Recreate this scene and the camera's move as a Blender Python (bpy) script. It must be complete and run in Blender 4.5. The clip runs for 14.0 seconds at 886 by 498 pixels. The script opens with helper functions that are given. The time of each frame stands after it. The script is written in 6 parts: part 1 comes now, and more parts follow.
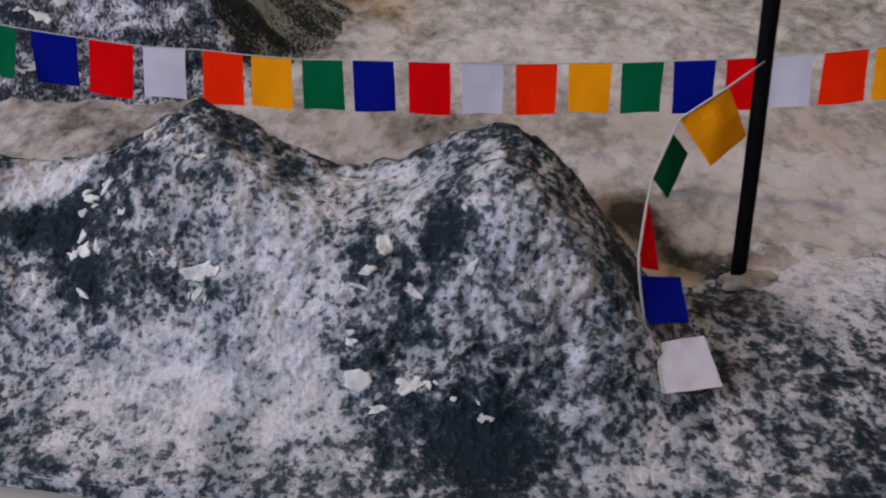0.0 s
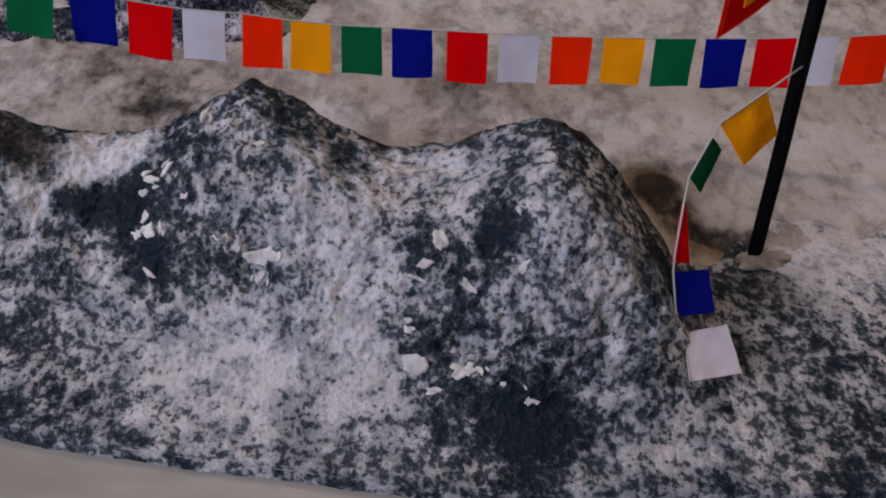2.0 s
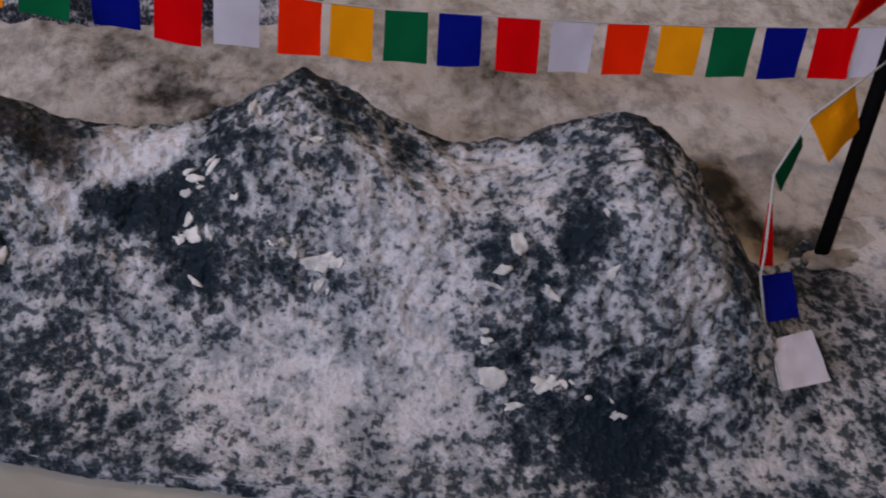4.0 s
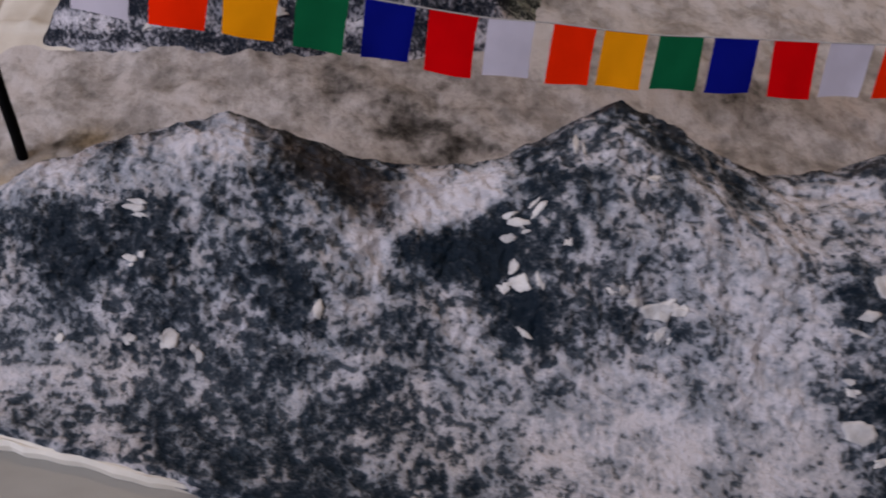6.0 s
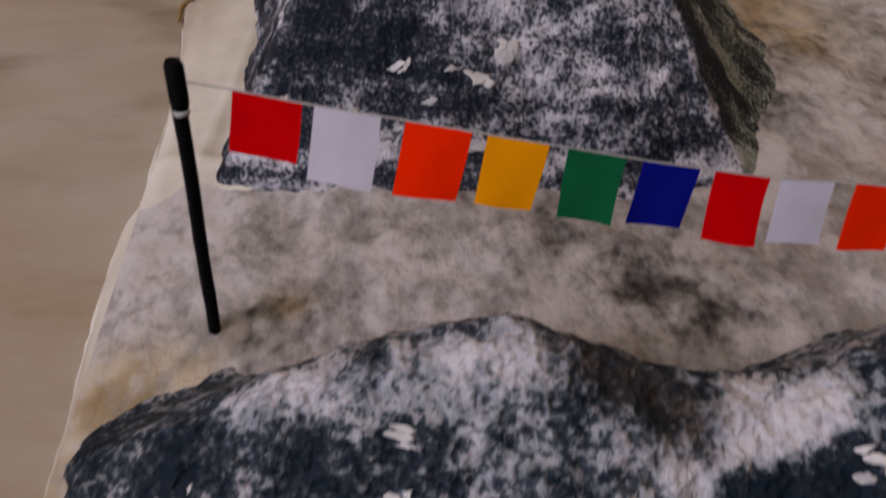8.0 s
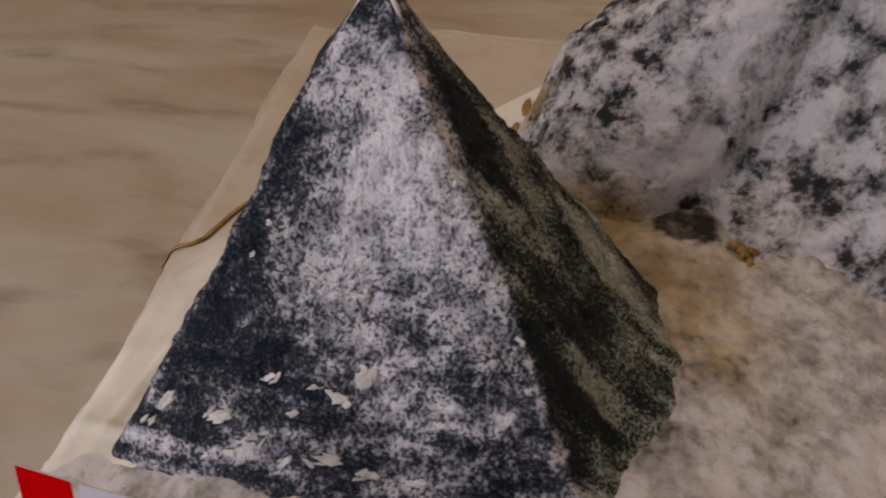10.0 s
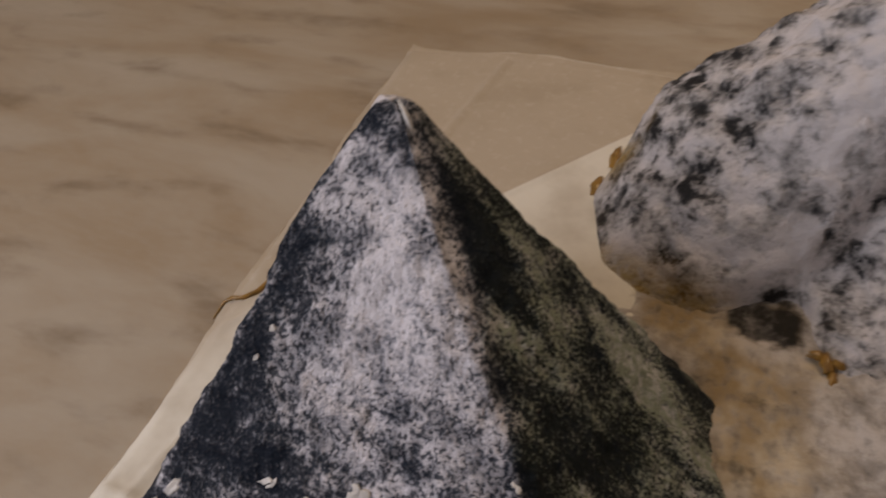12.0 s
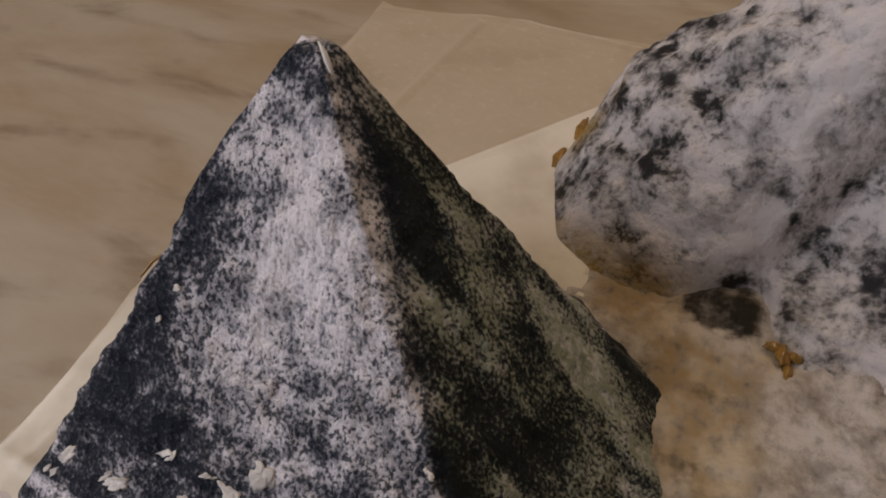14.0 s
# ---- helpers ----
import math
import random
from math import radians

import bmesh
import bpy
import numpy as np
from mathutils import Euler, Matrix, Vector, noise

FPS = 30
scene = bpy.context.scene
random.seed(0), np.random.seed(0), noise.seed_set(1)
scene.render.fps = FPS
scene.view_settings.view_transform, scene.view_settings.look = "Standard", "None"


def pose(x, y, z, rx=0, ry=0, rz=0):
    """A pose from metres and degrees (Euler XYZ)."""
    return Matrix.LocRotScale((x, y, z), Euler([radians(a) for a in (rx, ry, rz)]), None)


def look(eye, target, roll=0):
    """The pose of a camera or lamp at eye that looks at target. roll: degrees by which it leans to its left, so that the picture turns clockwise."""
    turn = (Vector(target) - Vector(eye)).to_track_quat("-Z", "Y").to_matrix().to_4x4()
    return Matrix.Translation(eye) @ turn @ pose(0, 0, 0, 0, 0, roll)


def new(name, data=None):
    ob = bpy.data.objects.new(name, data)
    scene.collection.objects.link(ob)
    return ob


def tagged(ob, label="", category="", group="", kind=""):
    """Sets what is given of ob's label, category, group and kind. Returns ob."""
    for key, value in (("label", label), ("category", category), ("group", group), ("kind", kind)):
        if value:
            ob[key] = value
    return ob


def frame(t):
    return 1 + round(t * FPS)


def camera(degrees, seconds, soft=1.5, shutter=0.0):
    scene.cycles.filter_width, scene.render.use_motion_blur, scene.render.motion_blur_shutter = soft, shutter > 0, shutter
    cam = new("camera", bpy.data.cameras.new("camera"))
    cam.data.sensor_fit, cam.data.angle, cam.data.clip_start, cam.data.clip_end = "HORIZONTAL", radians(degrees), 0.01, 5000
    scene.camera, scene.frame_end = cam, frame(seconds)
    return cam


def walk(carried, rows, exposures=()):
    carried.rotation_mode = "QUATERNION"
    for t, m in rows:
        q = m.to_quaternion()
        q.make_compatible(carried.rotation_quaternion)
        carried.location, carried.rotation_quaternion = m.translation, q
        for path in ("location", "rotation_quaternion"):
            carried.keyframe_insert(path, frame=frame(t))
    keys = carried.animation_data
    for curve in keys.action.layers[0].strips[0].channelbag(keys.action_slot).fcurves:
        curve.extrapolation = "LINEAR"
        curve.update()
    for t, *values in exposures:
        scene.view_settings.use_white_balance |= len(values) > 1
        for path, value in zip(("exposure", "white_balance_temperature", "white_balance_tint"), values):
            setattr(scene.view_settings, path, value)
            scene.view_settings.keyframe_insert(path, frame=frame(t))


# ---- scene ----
cam = camera(57.3, 14.0, soft=1.9, shutter=0.4)
PATH = [
    (0, (0.0060, 0.0044, 0.2973), (-0.0253, 1.5543, -0.9664), -1.03),
    (0.5, (-0.0216, 0.0254, 0.2911), (-0.0011, 1.4970, -1.0632), 0.71),
    (1, (-0.0247, 0.0343, 0.3211), (-0.0010, 1.3787, -1.1594), 1.45),
    (1.5, (-0.0352, 0.0266, 0.3470), (0.0198, 1.3670, -1.1364), 2.40),
    (2, (-0.0346, 0.0259, 0.3572), (0.0168, 1.3523, -1.1387), 2.48),
    (2.2, (-0.0365, 0.0274, 0.3580), (0.0260, 1.3494, -1.1415), 2.88),
    (4.3, (-0.1120, 0.0594, 0.3383), (0.0641, 1.3487, -1.1805), 6.06),
    (4.5, (-0.1277, 0.0631, 0.3406), (0.0465, 1.3516, -1.1790), 5.82),
    (5, (-0.1519, 0.0705, 0.3413), (0.0203, 1.3743, -1.1655), 5.34),
    (5.5, (-0.1952, 0.0810, 0.3349), (0.0130, 1.3801, -1.1715), 6.26),
    (6, (-0.2363, 0.0912, 0.3209), (-0.0662, 1.4024, -1.1797), 4.93),
    (6.5, (-0.2818, 0.1083, 0.3187), (-0.0957, 1.3776, -1.2157), 5.30),
    (7, (-0.3213, 0.1301, 0.3206), (-0.1199, 1.3568, -1.2461), 5.64),
    (7.5, (-0.3556, 0.1466, 0.3110), (-0.1663, 1.4056, -1.2314), 5.14),
    (8, (-0.3369, 0.1917, 0.3126), (-0.2419, 1.5812, -1.1229), 2.65),
    (8.5, (-0.3002, 0.2292, 0.3283), (-0.3121, 1.6585, -1.0706), 0.28),
    (9, (-0.2729, 0.2506, 0.3658), (-0.3820, 1.7603, -0.9414), -0.75),
    (9.2, (-0.2613, 0.2608, 0.3908), (-0.4095, 1.7778, -0.9042), -0.52),
    (11.3, (-0.0494, 0.2703, 0.4761), (-0.5052, 1.7832, -0.7500), -2.44),
    (11.5, (-0.0511, 0.3106, 0.4916), (-0.5214, 1.7830, -0.7777), -3.23),
    (12, (-0.1125, 0.3745, 0.4827), (-0.7608, 1.7171, -0.8503), -5.82),
    (12.5, (-0.1297, 0.3882, 0.4408), (-0.7995, 1.6494, -0.9595), -5.49),
    (13, (-0.1109, 0.4005, 0.4418), (-0.7418, 1.6892, -0.9515), -3.41),
    (13.5, (-0.0953, 0.4055, 0.4442), (-0.7024, 1.7219, -0.9337), -2.46),
    (14, (-0.0917, 0.4112, 0.4494), (-0.7027, 1.7244, -0.9298), -2.39),
]
walk(cam, [(t, look(eye, target, roll)) for t, eye, target, roll in PATH], exposures=[(0.0, 0.50, 6100, 17), (1.5, 0.30, 6250, 21), (5.0, 0.13, 6250, 21), (6.3, 0.08, 6450, 23), (7.5, 0.03, 6600, 24), (9.0, 0.06, 7000, 22), (14.0, 0.08, 7250, 17)])

# ---- light: a big window behind the viewer to the left, a warm bulb on the ceiling ----
world = bpy.data.worlds.new("world")
scene.world = world
world.use_nodes = True
sky = world.node_tree.nodes.new("ShaderNodeTexSky")
sky.sky_type, sky.sun_disc, sky.sun_elevation, sky.sun_rotation = "NISHITA", False, radians(40), radians(200)
world.node_tree.links.new(sky.outputs[0], world.node_tree.nodes["Background"].inputs[0])
world.node_tree.nodes["Background"].inputs[1].default_value = 0.1


def area_lamp(name, eye, target, wide, high, watts, colour):
    data = bpy.data.lights.new(name, "AREA")
    data.shape, data.size, data.size_y, data.energy, data.color = "RECTANGLE", wide, high, watts, colour
    ob = new(name, data)
    ob.matrix_world = look(eye, target)
    return ob


WINDOW = (-1.56, -0.55, 1.25)
area_lamp("window_light", WINDOW, (-0.2, 0.6, 0.0), 1.3, 1.1, 27.0, (0.84, 0.90, 1.0))
area_lamp("ceiling_lamp_light", (0.45, 1.9, 2.52), (0.45, 1.9, 0.0), 0.3, 0.3, 18.0, (1.0, 0.80, 0.56))


# ---- materials ----
def nodes_of(name):
    m = bpy.data.materials.new(name)
    m.use_nodes = True
    t = m.node_tree
    return m, t, t.nodes["Principled BSDF"]


def put(t, kind, links=None, **values):
    n = t.nodes.new(kind)
    for k, v in values.items():
        if k == "operation":
            n.operation = v
        elif k == "blend":
            n.blend_type = v
        elif k == "attribute":
            n.attribute_name = v
        elif k == "interp":
            n.interpolation_type = v
    for sock, src in (links or {}).items():
        if hasattr(src, "bl_idname"):
            t.links.new(src, n.inputs[sock])
        else:
            n.inputs[sock].default_value = src
    return n


def coords(t, stretch=(1, 1, 1)):
    c = t.nodes.new("ShaderNodeTexCoord")
    m = put(t, "ShaderNodeMapping", {"Vector": c.outputs["Object"], "Scale": stretch})
    return m.outputs[0]


def noise_tex(t, vec, scale, detail=4.0, rough=0.55, twist=0.0):
    n = put(t, "ShaderNodeTexNoise", {"Vector": vec, "Scale": scale, "Detail": detail, "Roughness": rough, "Distortion": twist})
    return n.outputs["Fac"]


def calc(t, op, a, b=0.5):
    return put(t, "ShaderNodeMath", {0: a, 1: b}, operation=op).outputs[0]


def ramp(t, fac, lo, hi, a=0.0, b=1.0):
    return put(t, "ShaderNodeMapRange", {"Value": fac, "From Min": lo, "From Max": hi, "To Min": a, "To Max": b}, interp="SMOOTHSTEP").outputs[0]


def blend(t, fac, a, b):
    n = t.nodes.new("ShaderNodeMix")
    n.data_type = "RGBA"
    for sock, src in ((0, fac), (6, a), (7, b)):
        if hasattr(src, "bl_idname"):
            t.links.new(src, n.inputs[sock])
        else:
            n.inputs[sock].default_value = src if sock == 0 else (*src, 1)
    return n.outputs[2]


def bump(t, bsdf, height, strength, distance):
    b = put(t, "ShaderNodeBump", {"Height": height, "Strength": strength, "Distance": distance})
    t.links.new(b.outputs[0], bsdf.inputs["Normal"])


def sponge_paint(name, dark, slate, grey, white, fleck=420.0, stretch=(1, 1, 1), sharp=0.10, reach=0.62, stains=((0.22, 0.155, 0.095), (0.36, 0.29, 0.21)),
                 mix=(0.34, 0.36, 0.30), pitted=0.6, patchy=0.12, relief=0.0022, soft_stain=False, warm=0.0, ghosts=0.0):
    """Slate paint dabbed over with white: the 'snow' attribute says how much white there is."""
    m, t, bsdf = nodes_of(name)
    vec = coords(t, stretch)
    snow = put(t, "ShaderNodeAttribute", attribute="snow").outputs["Fac"]
    tan = put(t, "ShaderNodeAttribute", attribute="tan").outputs["Fac"]
    fine = noise_tex(t, vec, fleck, 2.5, 0.5)
    mid = noise_tex(t, vec, fleck * 0.42, 2.5, 0.5)
    coarse = noise_tex(t, vec, fleck * 0.14, 3, 0.5)
    wide = noise_tex(t, vec, 26, 3, 0.55)
    grit = noise_tex(t, vec, fleck * 2.6, 3, 0.65)
    v = calc(t, "ADD", calc(t, "ADD", calc(t, "MULTIPLY", fine, mix[0]), calc(t, "MULTIPLY", mid, mix[1])), calc(t, "MULTIPLY", coarse, mix[2]))
    v = calc(t, "ADD", calc(t, "MULTIPLY", calc(t, "SUBTRACT", v, 0.5), 1.9), 0.5)
    push = calc(t, "MULTIPLY", calc(t, "SUBTRACT", snow, 0.5), reach)
    v = calc(t, "ADD", calc(t, "ADD", v, push), calc(t, "MULTIPLY", calc(t, "SUBTRACT", grit, 0.5), 0.25))
    v = calc(t, "ADD", v, calc(t, "MULTIPLY", calc(t, "SUBTRACT", wide, 0.5), patchy))
    # a thin slate wash, then grey wash, then thick white on the raised grains
    veil = ramp(t, calc(t, "ADD", calc(t, "ADD", calc(t, "MULTIPLY", mid, 0.6), calc(t, "MULTIPLY", coarse, 0.4)), push), 0.36, 0.66)
    under = blend(t, veil, dark, slate)
    wash = ramp(t, calc(t, "ADD", calc(t, "MULTIPLY", grit, 0.45), calc(t, "MULTIPLY", v, 0.55)), 0.46, 0.62, 0.0, 0.32)
    under = blend(t, wash, under, grey)
    # where much white was sponged on, the gaps keep a blue-grey film
    film = ramp(t, calc(t, "ADD", calc(t, "MULTIPLY", push, 1.3), calc(t, "ADD", calc(t, "MULTIPLY", coarse, 0.7), calc(t, "MULTIPLY", mid, 0.3))), 0.42, 0.74, 0.0, 0.62)
    under = blend(t, film, under, tuple(0.55 * c for c in grey))
    # half-wiped dabs leave a blue-grey ghost round and between the white ones
    ghost = ramp(t, calc(t, "ADD", v, calc(t, "MULTIPLY", calc(t, "SUBTRACT", grit, 0.5), 0.5)), 0.5 - 0.24, 0.5 + 0.04, 0.0, ghosts)
    under = blend(t, ghost, under, tuple(0.36 * c + 0.25 * d for c, d in zip(grey, slate)))
    dabbed = ramp(t, v, 0.5 - sharp, 0.5 + sharp)
    over = blend(t, ramp(t, calc(t, "ADD", v, calc(t, "ADD", calc(t, "MULTIPLY", grit, 0.15), calc(t, "MULTIPLY", calc(t, "SUBTRACT", coarse, 0.5), 0.7))), 0.52, 0.95), grey, white)
    pits = ramp(t, calc(t, "SUBTRACT", calc(t, "ADD", calc(t, "MULTIPLY", grit, 0.5), calc(t, "MULTIPLY", fine, 0.5)), calc(t, "MULTIPLY", push, 0.25)), 0.53, 0.62, 0.0, pitted)
    over = blend(t, pits, over, slate)
    over = blend(t, ramp(t, calc(t, "ADD", calc(t, "MULTIPLY", wide, 0.8), calc(t, "MULTIPLY", coarse, 0.2)), 0.50, 0.66, 0.0, warm), over, (0.50, 0.445, 0.415))
    col = blend(t, dabbed, under, over)
    stain = blend(t, ramp(t, coarse if soft_stain else calc(t, "ADD", fine, calc(t, "MULTIPLY", calc(t, "SUBTRACT", snow, 0.5), 0.55)), 0.35, 0.65), *stains)
    col = blend(t, calc(t, "MULTIPLY", calc(t, "MULTIPLY", tan, ramp(t, snow, 0.02, 0.30, 0.12 if soft_stain else 1.0, 1.0)), ramp(t, mid, 0.3, 0.6, 0.45, 1.0)), col, stain)
    t.links.new(col, bsdf.inputs["Base Color"])
    t.links.new(ramp(t, dabbed, 0, 1, 0.62, 0.85), bsdf.inputs["Roughness"])
    bsdf.inputs["Specular IOR Level"].default_value = 0.16
    h = calc(t, "ADD", calc(t, "MULTIPLY", dabbed, 0.18), calc(t, "ADD", calc(t, "MULTIPLY", mid, 0.9), calc(t, "ADD", calc(t, "MULTIPLY", fine, 0.55), calc(t, "MULTIPLY", grit, 0.18))))
    bump(t, bsdf, h, 1.0, relief)
    return m


RIDGE_PAINT = sponge_paint("ridge_paint", (0.0035, 0.010, 0.018), (0.019, 0.041, 0.062), (0.248, 0.262, 0.286), (0.595, 0.564, 0.584), stains=((0.035, 0.026, 0.021), (0.14, 0.105, 0.082)), fleck=340.0, sharp=0.064, warm=0.32, reach=0.66, mix=(0.40, 0.42, 0.18), ghosts=0.50, relief=0.0024)
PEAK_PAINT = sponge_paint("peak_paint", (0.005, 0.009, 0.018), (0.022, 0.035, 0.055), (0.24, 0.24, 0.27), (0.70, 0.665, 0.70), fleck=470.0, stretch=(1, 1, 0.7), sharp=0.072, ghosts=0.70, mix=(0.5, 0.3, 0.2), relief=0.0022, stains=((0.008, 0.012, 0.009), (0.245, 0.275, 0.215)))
ROUND_PAINT = sponge_paint("round_mountain_paint", (0.018, 0.018, 0.020), (0.12, 0.115, 0.118), (0.32, 0.305, 0.305), (0.56, 0.525, 0.535), fleck=230.0, sharp=0.14, mix=(0.30, 0.32, 0.38), pitted=0.4, patchy=0.45, stains=((0.25, 0.145, 0.03), (0.34, 0.25, 0.12)))
GROUND_PAINT = sponge_paint("snow_ground_paint", (0.008, 0.007, 0.006), (0.235, 0.215, 0.196), (0.37, 0.338, 0.316), (0.53, 0.490, 0.472), fleck=270.0, stretch=(1, 0.8, 1), sharp=0.40, mix=(0.22, 0.36, 0.42), pitted=0.42, patchy=0.4, relief=0.0012, soft_stain=True, stains=((0.33, 0.24, 0.135), (0.51, 0.42, 0.305)))


def bare_paper(name, colour, darker):
    m, t, bsdf = nodes_of(name)
    vec = coords(t)
    a = noise_tex(t, vec, 60, 4, 0.6)
    b = noise_tex(t, vec, 700, 3, 0.6)
    col = blend(t, ramp(t, a, 0.35, 0.7), colour, darker)
    col = blend(t, ramp(t, b, 0.55, 0.75, 0.0, 0.35), col, darker)
    t.links.new(col, bsdf.inputs["Base Color"])
    bsdf.inputs["Roughness"].default_value = 0.75
    bump(t, bsdf, calc(t, "ADD", a, calc(t, "MULTIPLY", b, 0.3)), 0.4, 0.001)
    return m


CHIP_PAPER = bare_paper("torn_white_paper", (0.70, 0.665, 0.63), (0.40, 0.38, 0.37))


def sheet_paper():
    """Crumpled cream paper, browner where the 'tan' attribute says so."""
    m, t, bsdf = nodes_of("crumpled_paper")
    vec = coords(t)
    tan = put(t, "ShaderNodeAttribute", attribute="tan").outputs["Fac"]
    wide, fine = noise_tex(t, vec, 14, 4, 0.55), noise_tex(t, vec, 90, 4, 0.6)
    col = blend(t, tan, (0.74, 0.70, 0.62), (0.46, 0.385, 0.30))
    col = blend(t, ramp(t, wide, 0.42, 0.72, 0.0, 0.4), col, (0.33, 0.26, 0.18))
    col = blend(t, ramp(t, fine, 0.5, 0.8, 0.0, 0.3), col, (0.66, 0.61, 0.54))
    t.links.new(col, bsdf.inputs["Base Color"])
    bsdf.inputs["Roughness"].default_value = 0.7
    bump(t, bsdf, calc(t, "ADD", wide, calc(t, "MULTIPLY", fine, 0.15)), 0.5, 0.004)
    return m


def marble_floor():
    m, t, bsdf = nodes_of("beige_marble")
    vec = coords(t, (1.0, 2.6, 1))
    warp = noise_tex(t, vec, 3.0, 5, 0.6, 0.4)
    streak = noise_tex(t, vec, 7.0, 5, 0.55, 0.25)
    fine = noise_tex(t, vec, 60, 4, 0.6)
    col = blend(t, ramp(t, warp, 0.3, 0.7), (0.42, 0.365, 0.30), (0.335, 0.255, 0.175))
    col = blend(t, ramp(t, streak, 0.50, 0.76, 0.0, 0.75), col, (0.17, 0.122, 0.078))
    col = blend(t, ramp(t, fine, 0.4, 0.75, 0.0, 0.25), col, (0.40, 0.355, 0.30))
    # browner towards the far end: dimmer, warmer light put into the floor colour
    far = put(t, "ShaderNodeSeparateXYZ", {0: coords(t)}).outputs["Y"]
    far = calc(t, "ADD", far, calc(t, "MULTIPLY", calc(t, "SUBTRACT", warp, 0.5), 0.9))
    col = blend(t, ramp(t, far, 1.20, 1.75, 0.0, 0.6), col, (0.235, 0.160, 0.088))
    # a darker grey-green patch beside the model's front corner
    away = put(t, "ShaderNodeVectorMath", {0: coords(t), 1: (-0.425, 0.215, 0.0)}, operation="DISTANCE").outputs["Value"]
    away = calc(t, "ADD", away, calc(t, "MULTIPLY", calc(t, "SUBTRACT", streak, 0.5), 0.22))
    col = blend(t, ramp(t, away, 0.06, 0.13, 0.8, 0.0), col, (0.18, 0.176, 0.145))
    # greyer towards the near end
    near = calc(t, "ADD", put(t, "ShaderNodeSeparateXYZ", {0: coords(t)}).outputs["Y"], calc(t, "MULTIPLY", calc(t, "SUBTRACT", warp, 0.5), 0.5))
    col = blend(t, ramp(t, near, 0.12, 0.42, 0.85, 0.0), col, blend(t, ramp(t, streak, 0.35, 0.65), (0.40, 0.385, 0.355), (0.27, 0.262, 0.235)))
    t.links.new(col, bsdf.inputs["Base Color"])
    t.links.new(ramp(t, fine, 0.3, 0.7, 0.34, 0.46), bsdf.inputs["Roughness"])
    bump(t, bsdf, fine, 0.05, 0.0005)
    return m


def cloth(name, colour):
    m, t, bsdf = nodes_of(name)
    vec = coords(t)
    weave = noise_tex(t, vec, 1500, 2, 0.6)
    soft = noise_tex(t, vec, 90, 3, 0.5)
    col = blend(t, ramp(t, soft, 0.35, 0.7, 0.0, 0.35), colour, tuple(c * 0.86 for c in colour))
    t.links.new(col, bsdf.inputs["Base Color"])
    bsdf.inputs["Roughness"].default_value = 0.85
    bsdf.inputs["Specular IOR Level"].default_value = 0.015
    bump(t, bsdf, weave, 0.2, 0.0003)
    return m


FLAG_COLOURS = {
    "red": cloth("red_cloth", (0.72, 0.002, 0.003)),
    "white": cloth("white_cloth", (0.62, 0.572, 0.64)),
    "orange": cloth("orange_cloth", (1.0, 0.026, 0.0003)),
    "yellow": cloth("yellow_cloth", (1.0, 0.345, 0.001)),
    "green": cloth("green_cloth", (0.002, 0.115, 0.042)),
    "blue": cloth("blue_cloth", (0.004, 0.008, 0.21)),
}
ORDER = ("red", "white", "orange", "yellow", "green", "blue")


def plain(name, colour, rough=0.5, grain=200.0, depth=0.3, spec=0.5):
    m, t, bsdf = nodes_of(name)
    n = noise_tex(t, coords(t), grain, 4, 0.6)
    t.links.new(blend(t, ramp(t, n, 0.3, 0.75), colour, tuple(c * (1 - depth) for c in colour)), bsdf.inputs["Base Color"])
    bsdf.inputs["Roughness"].default_value = rough
    bsdf.inputs["Specular IOR Level"].default_value = spec
    bump(t, bsdf, n, 0.15, 0.0006)
    return m


BLACK = plain("black_paper", (0.003, 0.003, 0.0035), 0.7, 300, 0.4, 0.06)
STRING = plain("white_string", (0.5, 0.48, 0.46), 0.8, 900)
GLUE = plain("amber_glue", (0.30, 0.16, 0.035), 0.3, 120, 0.5)
WALL = plain("wall_paint", (0.62, 0.58, 0.51), 0.8, 30, 0.08)
CEILING = plain("ceiling_paint", (0.75, 0.73, 0.70), 0.85, 30, 0.05)
FRAME = plain("window_frame_paint", (0.55, 0.52, 0.48), 0.5, 60, 0.1)
MARBLE = marble_floor()
SHEET = sheet_paper()


# ---- mesh helpers ----
def mesh_of(name, verts, faces, material, smooth=True):
    me = bpy.data.meshes.new(name)
    me.from_pydata([tuple(map(float, v)) for v in verts], [], faces)
    me.materials.append(material)
    if smooth:
        me.polygons.foreach_set("use_smooth", [True] * len(me.polygons))
    me.update()
    return me


def part(name, bm, material, parent, label=""):
    """Links a mesh (or bmesh) as one object under a thing."""
    if isinstance(bm, bmesh.types.BMesh):
        me = bpy.data.meshes.new(name)
        bm.to_mesh(me)
        bm.free()
        me.materials.append(material)
    else:
        me = bm
    ob = new(name, me)
    ob.parent = parent
    if label:
        tagged(ob, label)
    return ob


def thing(name, label, category, group="", at=(0, 0, 0), kind=""):
    ob = new(name)
    ob.location = at
    ob.empty_display_size = 0.02
    return tagged(ob, label, category, group, kind)


def attach(ob, key, values):
    a = ob.data.attributes.new(key, "FLOAT", "POINT")
    a.data.foreach_set("value", np.clip(values, 0, 1).astype(np.float32))


def grid_faces(nu, nv, loop=False):
    f = []
    for j in range(nv - 1):
        for i in range(nu if loop else nu - 1):
            k = (i + 1) % nu
            f.append((j * nu + i, j * nu + k, (j + 1) * nu + k, (j + 1) * nu + i))
    return f


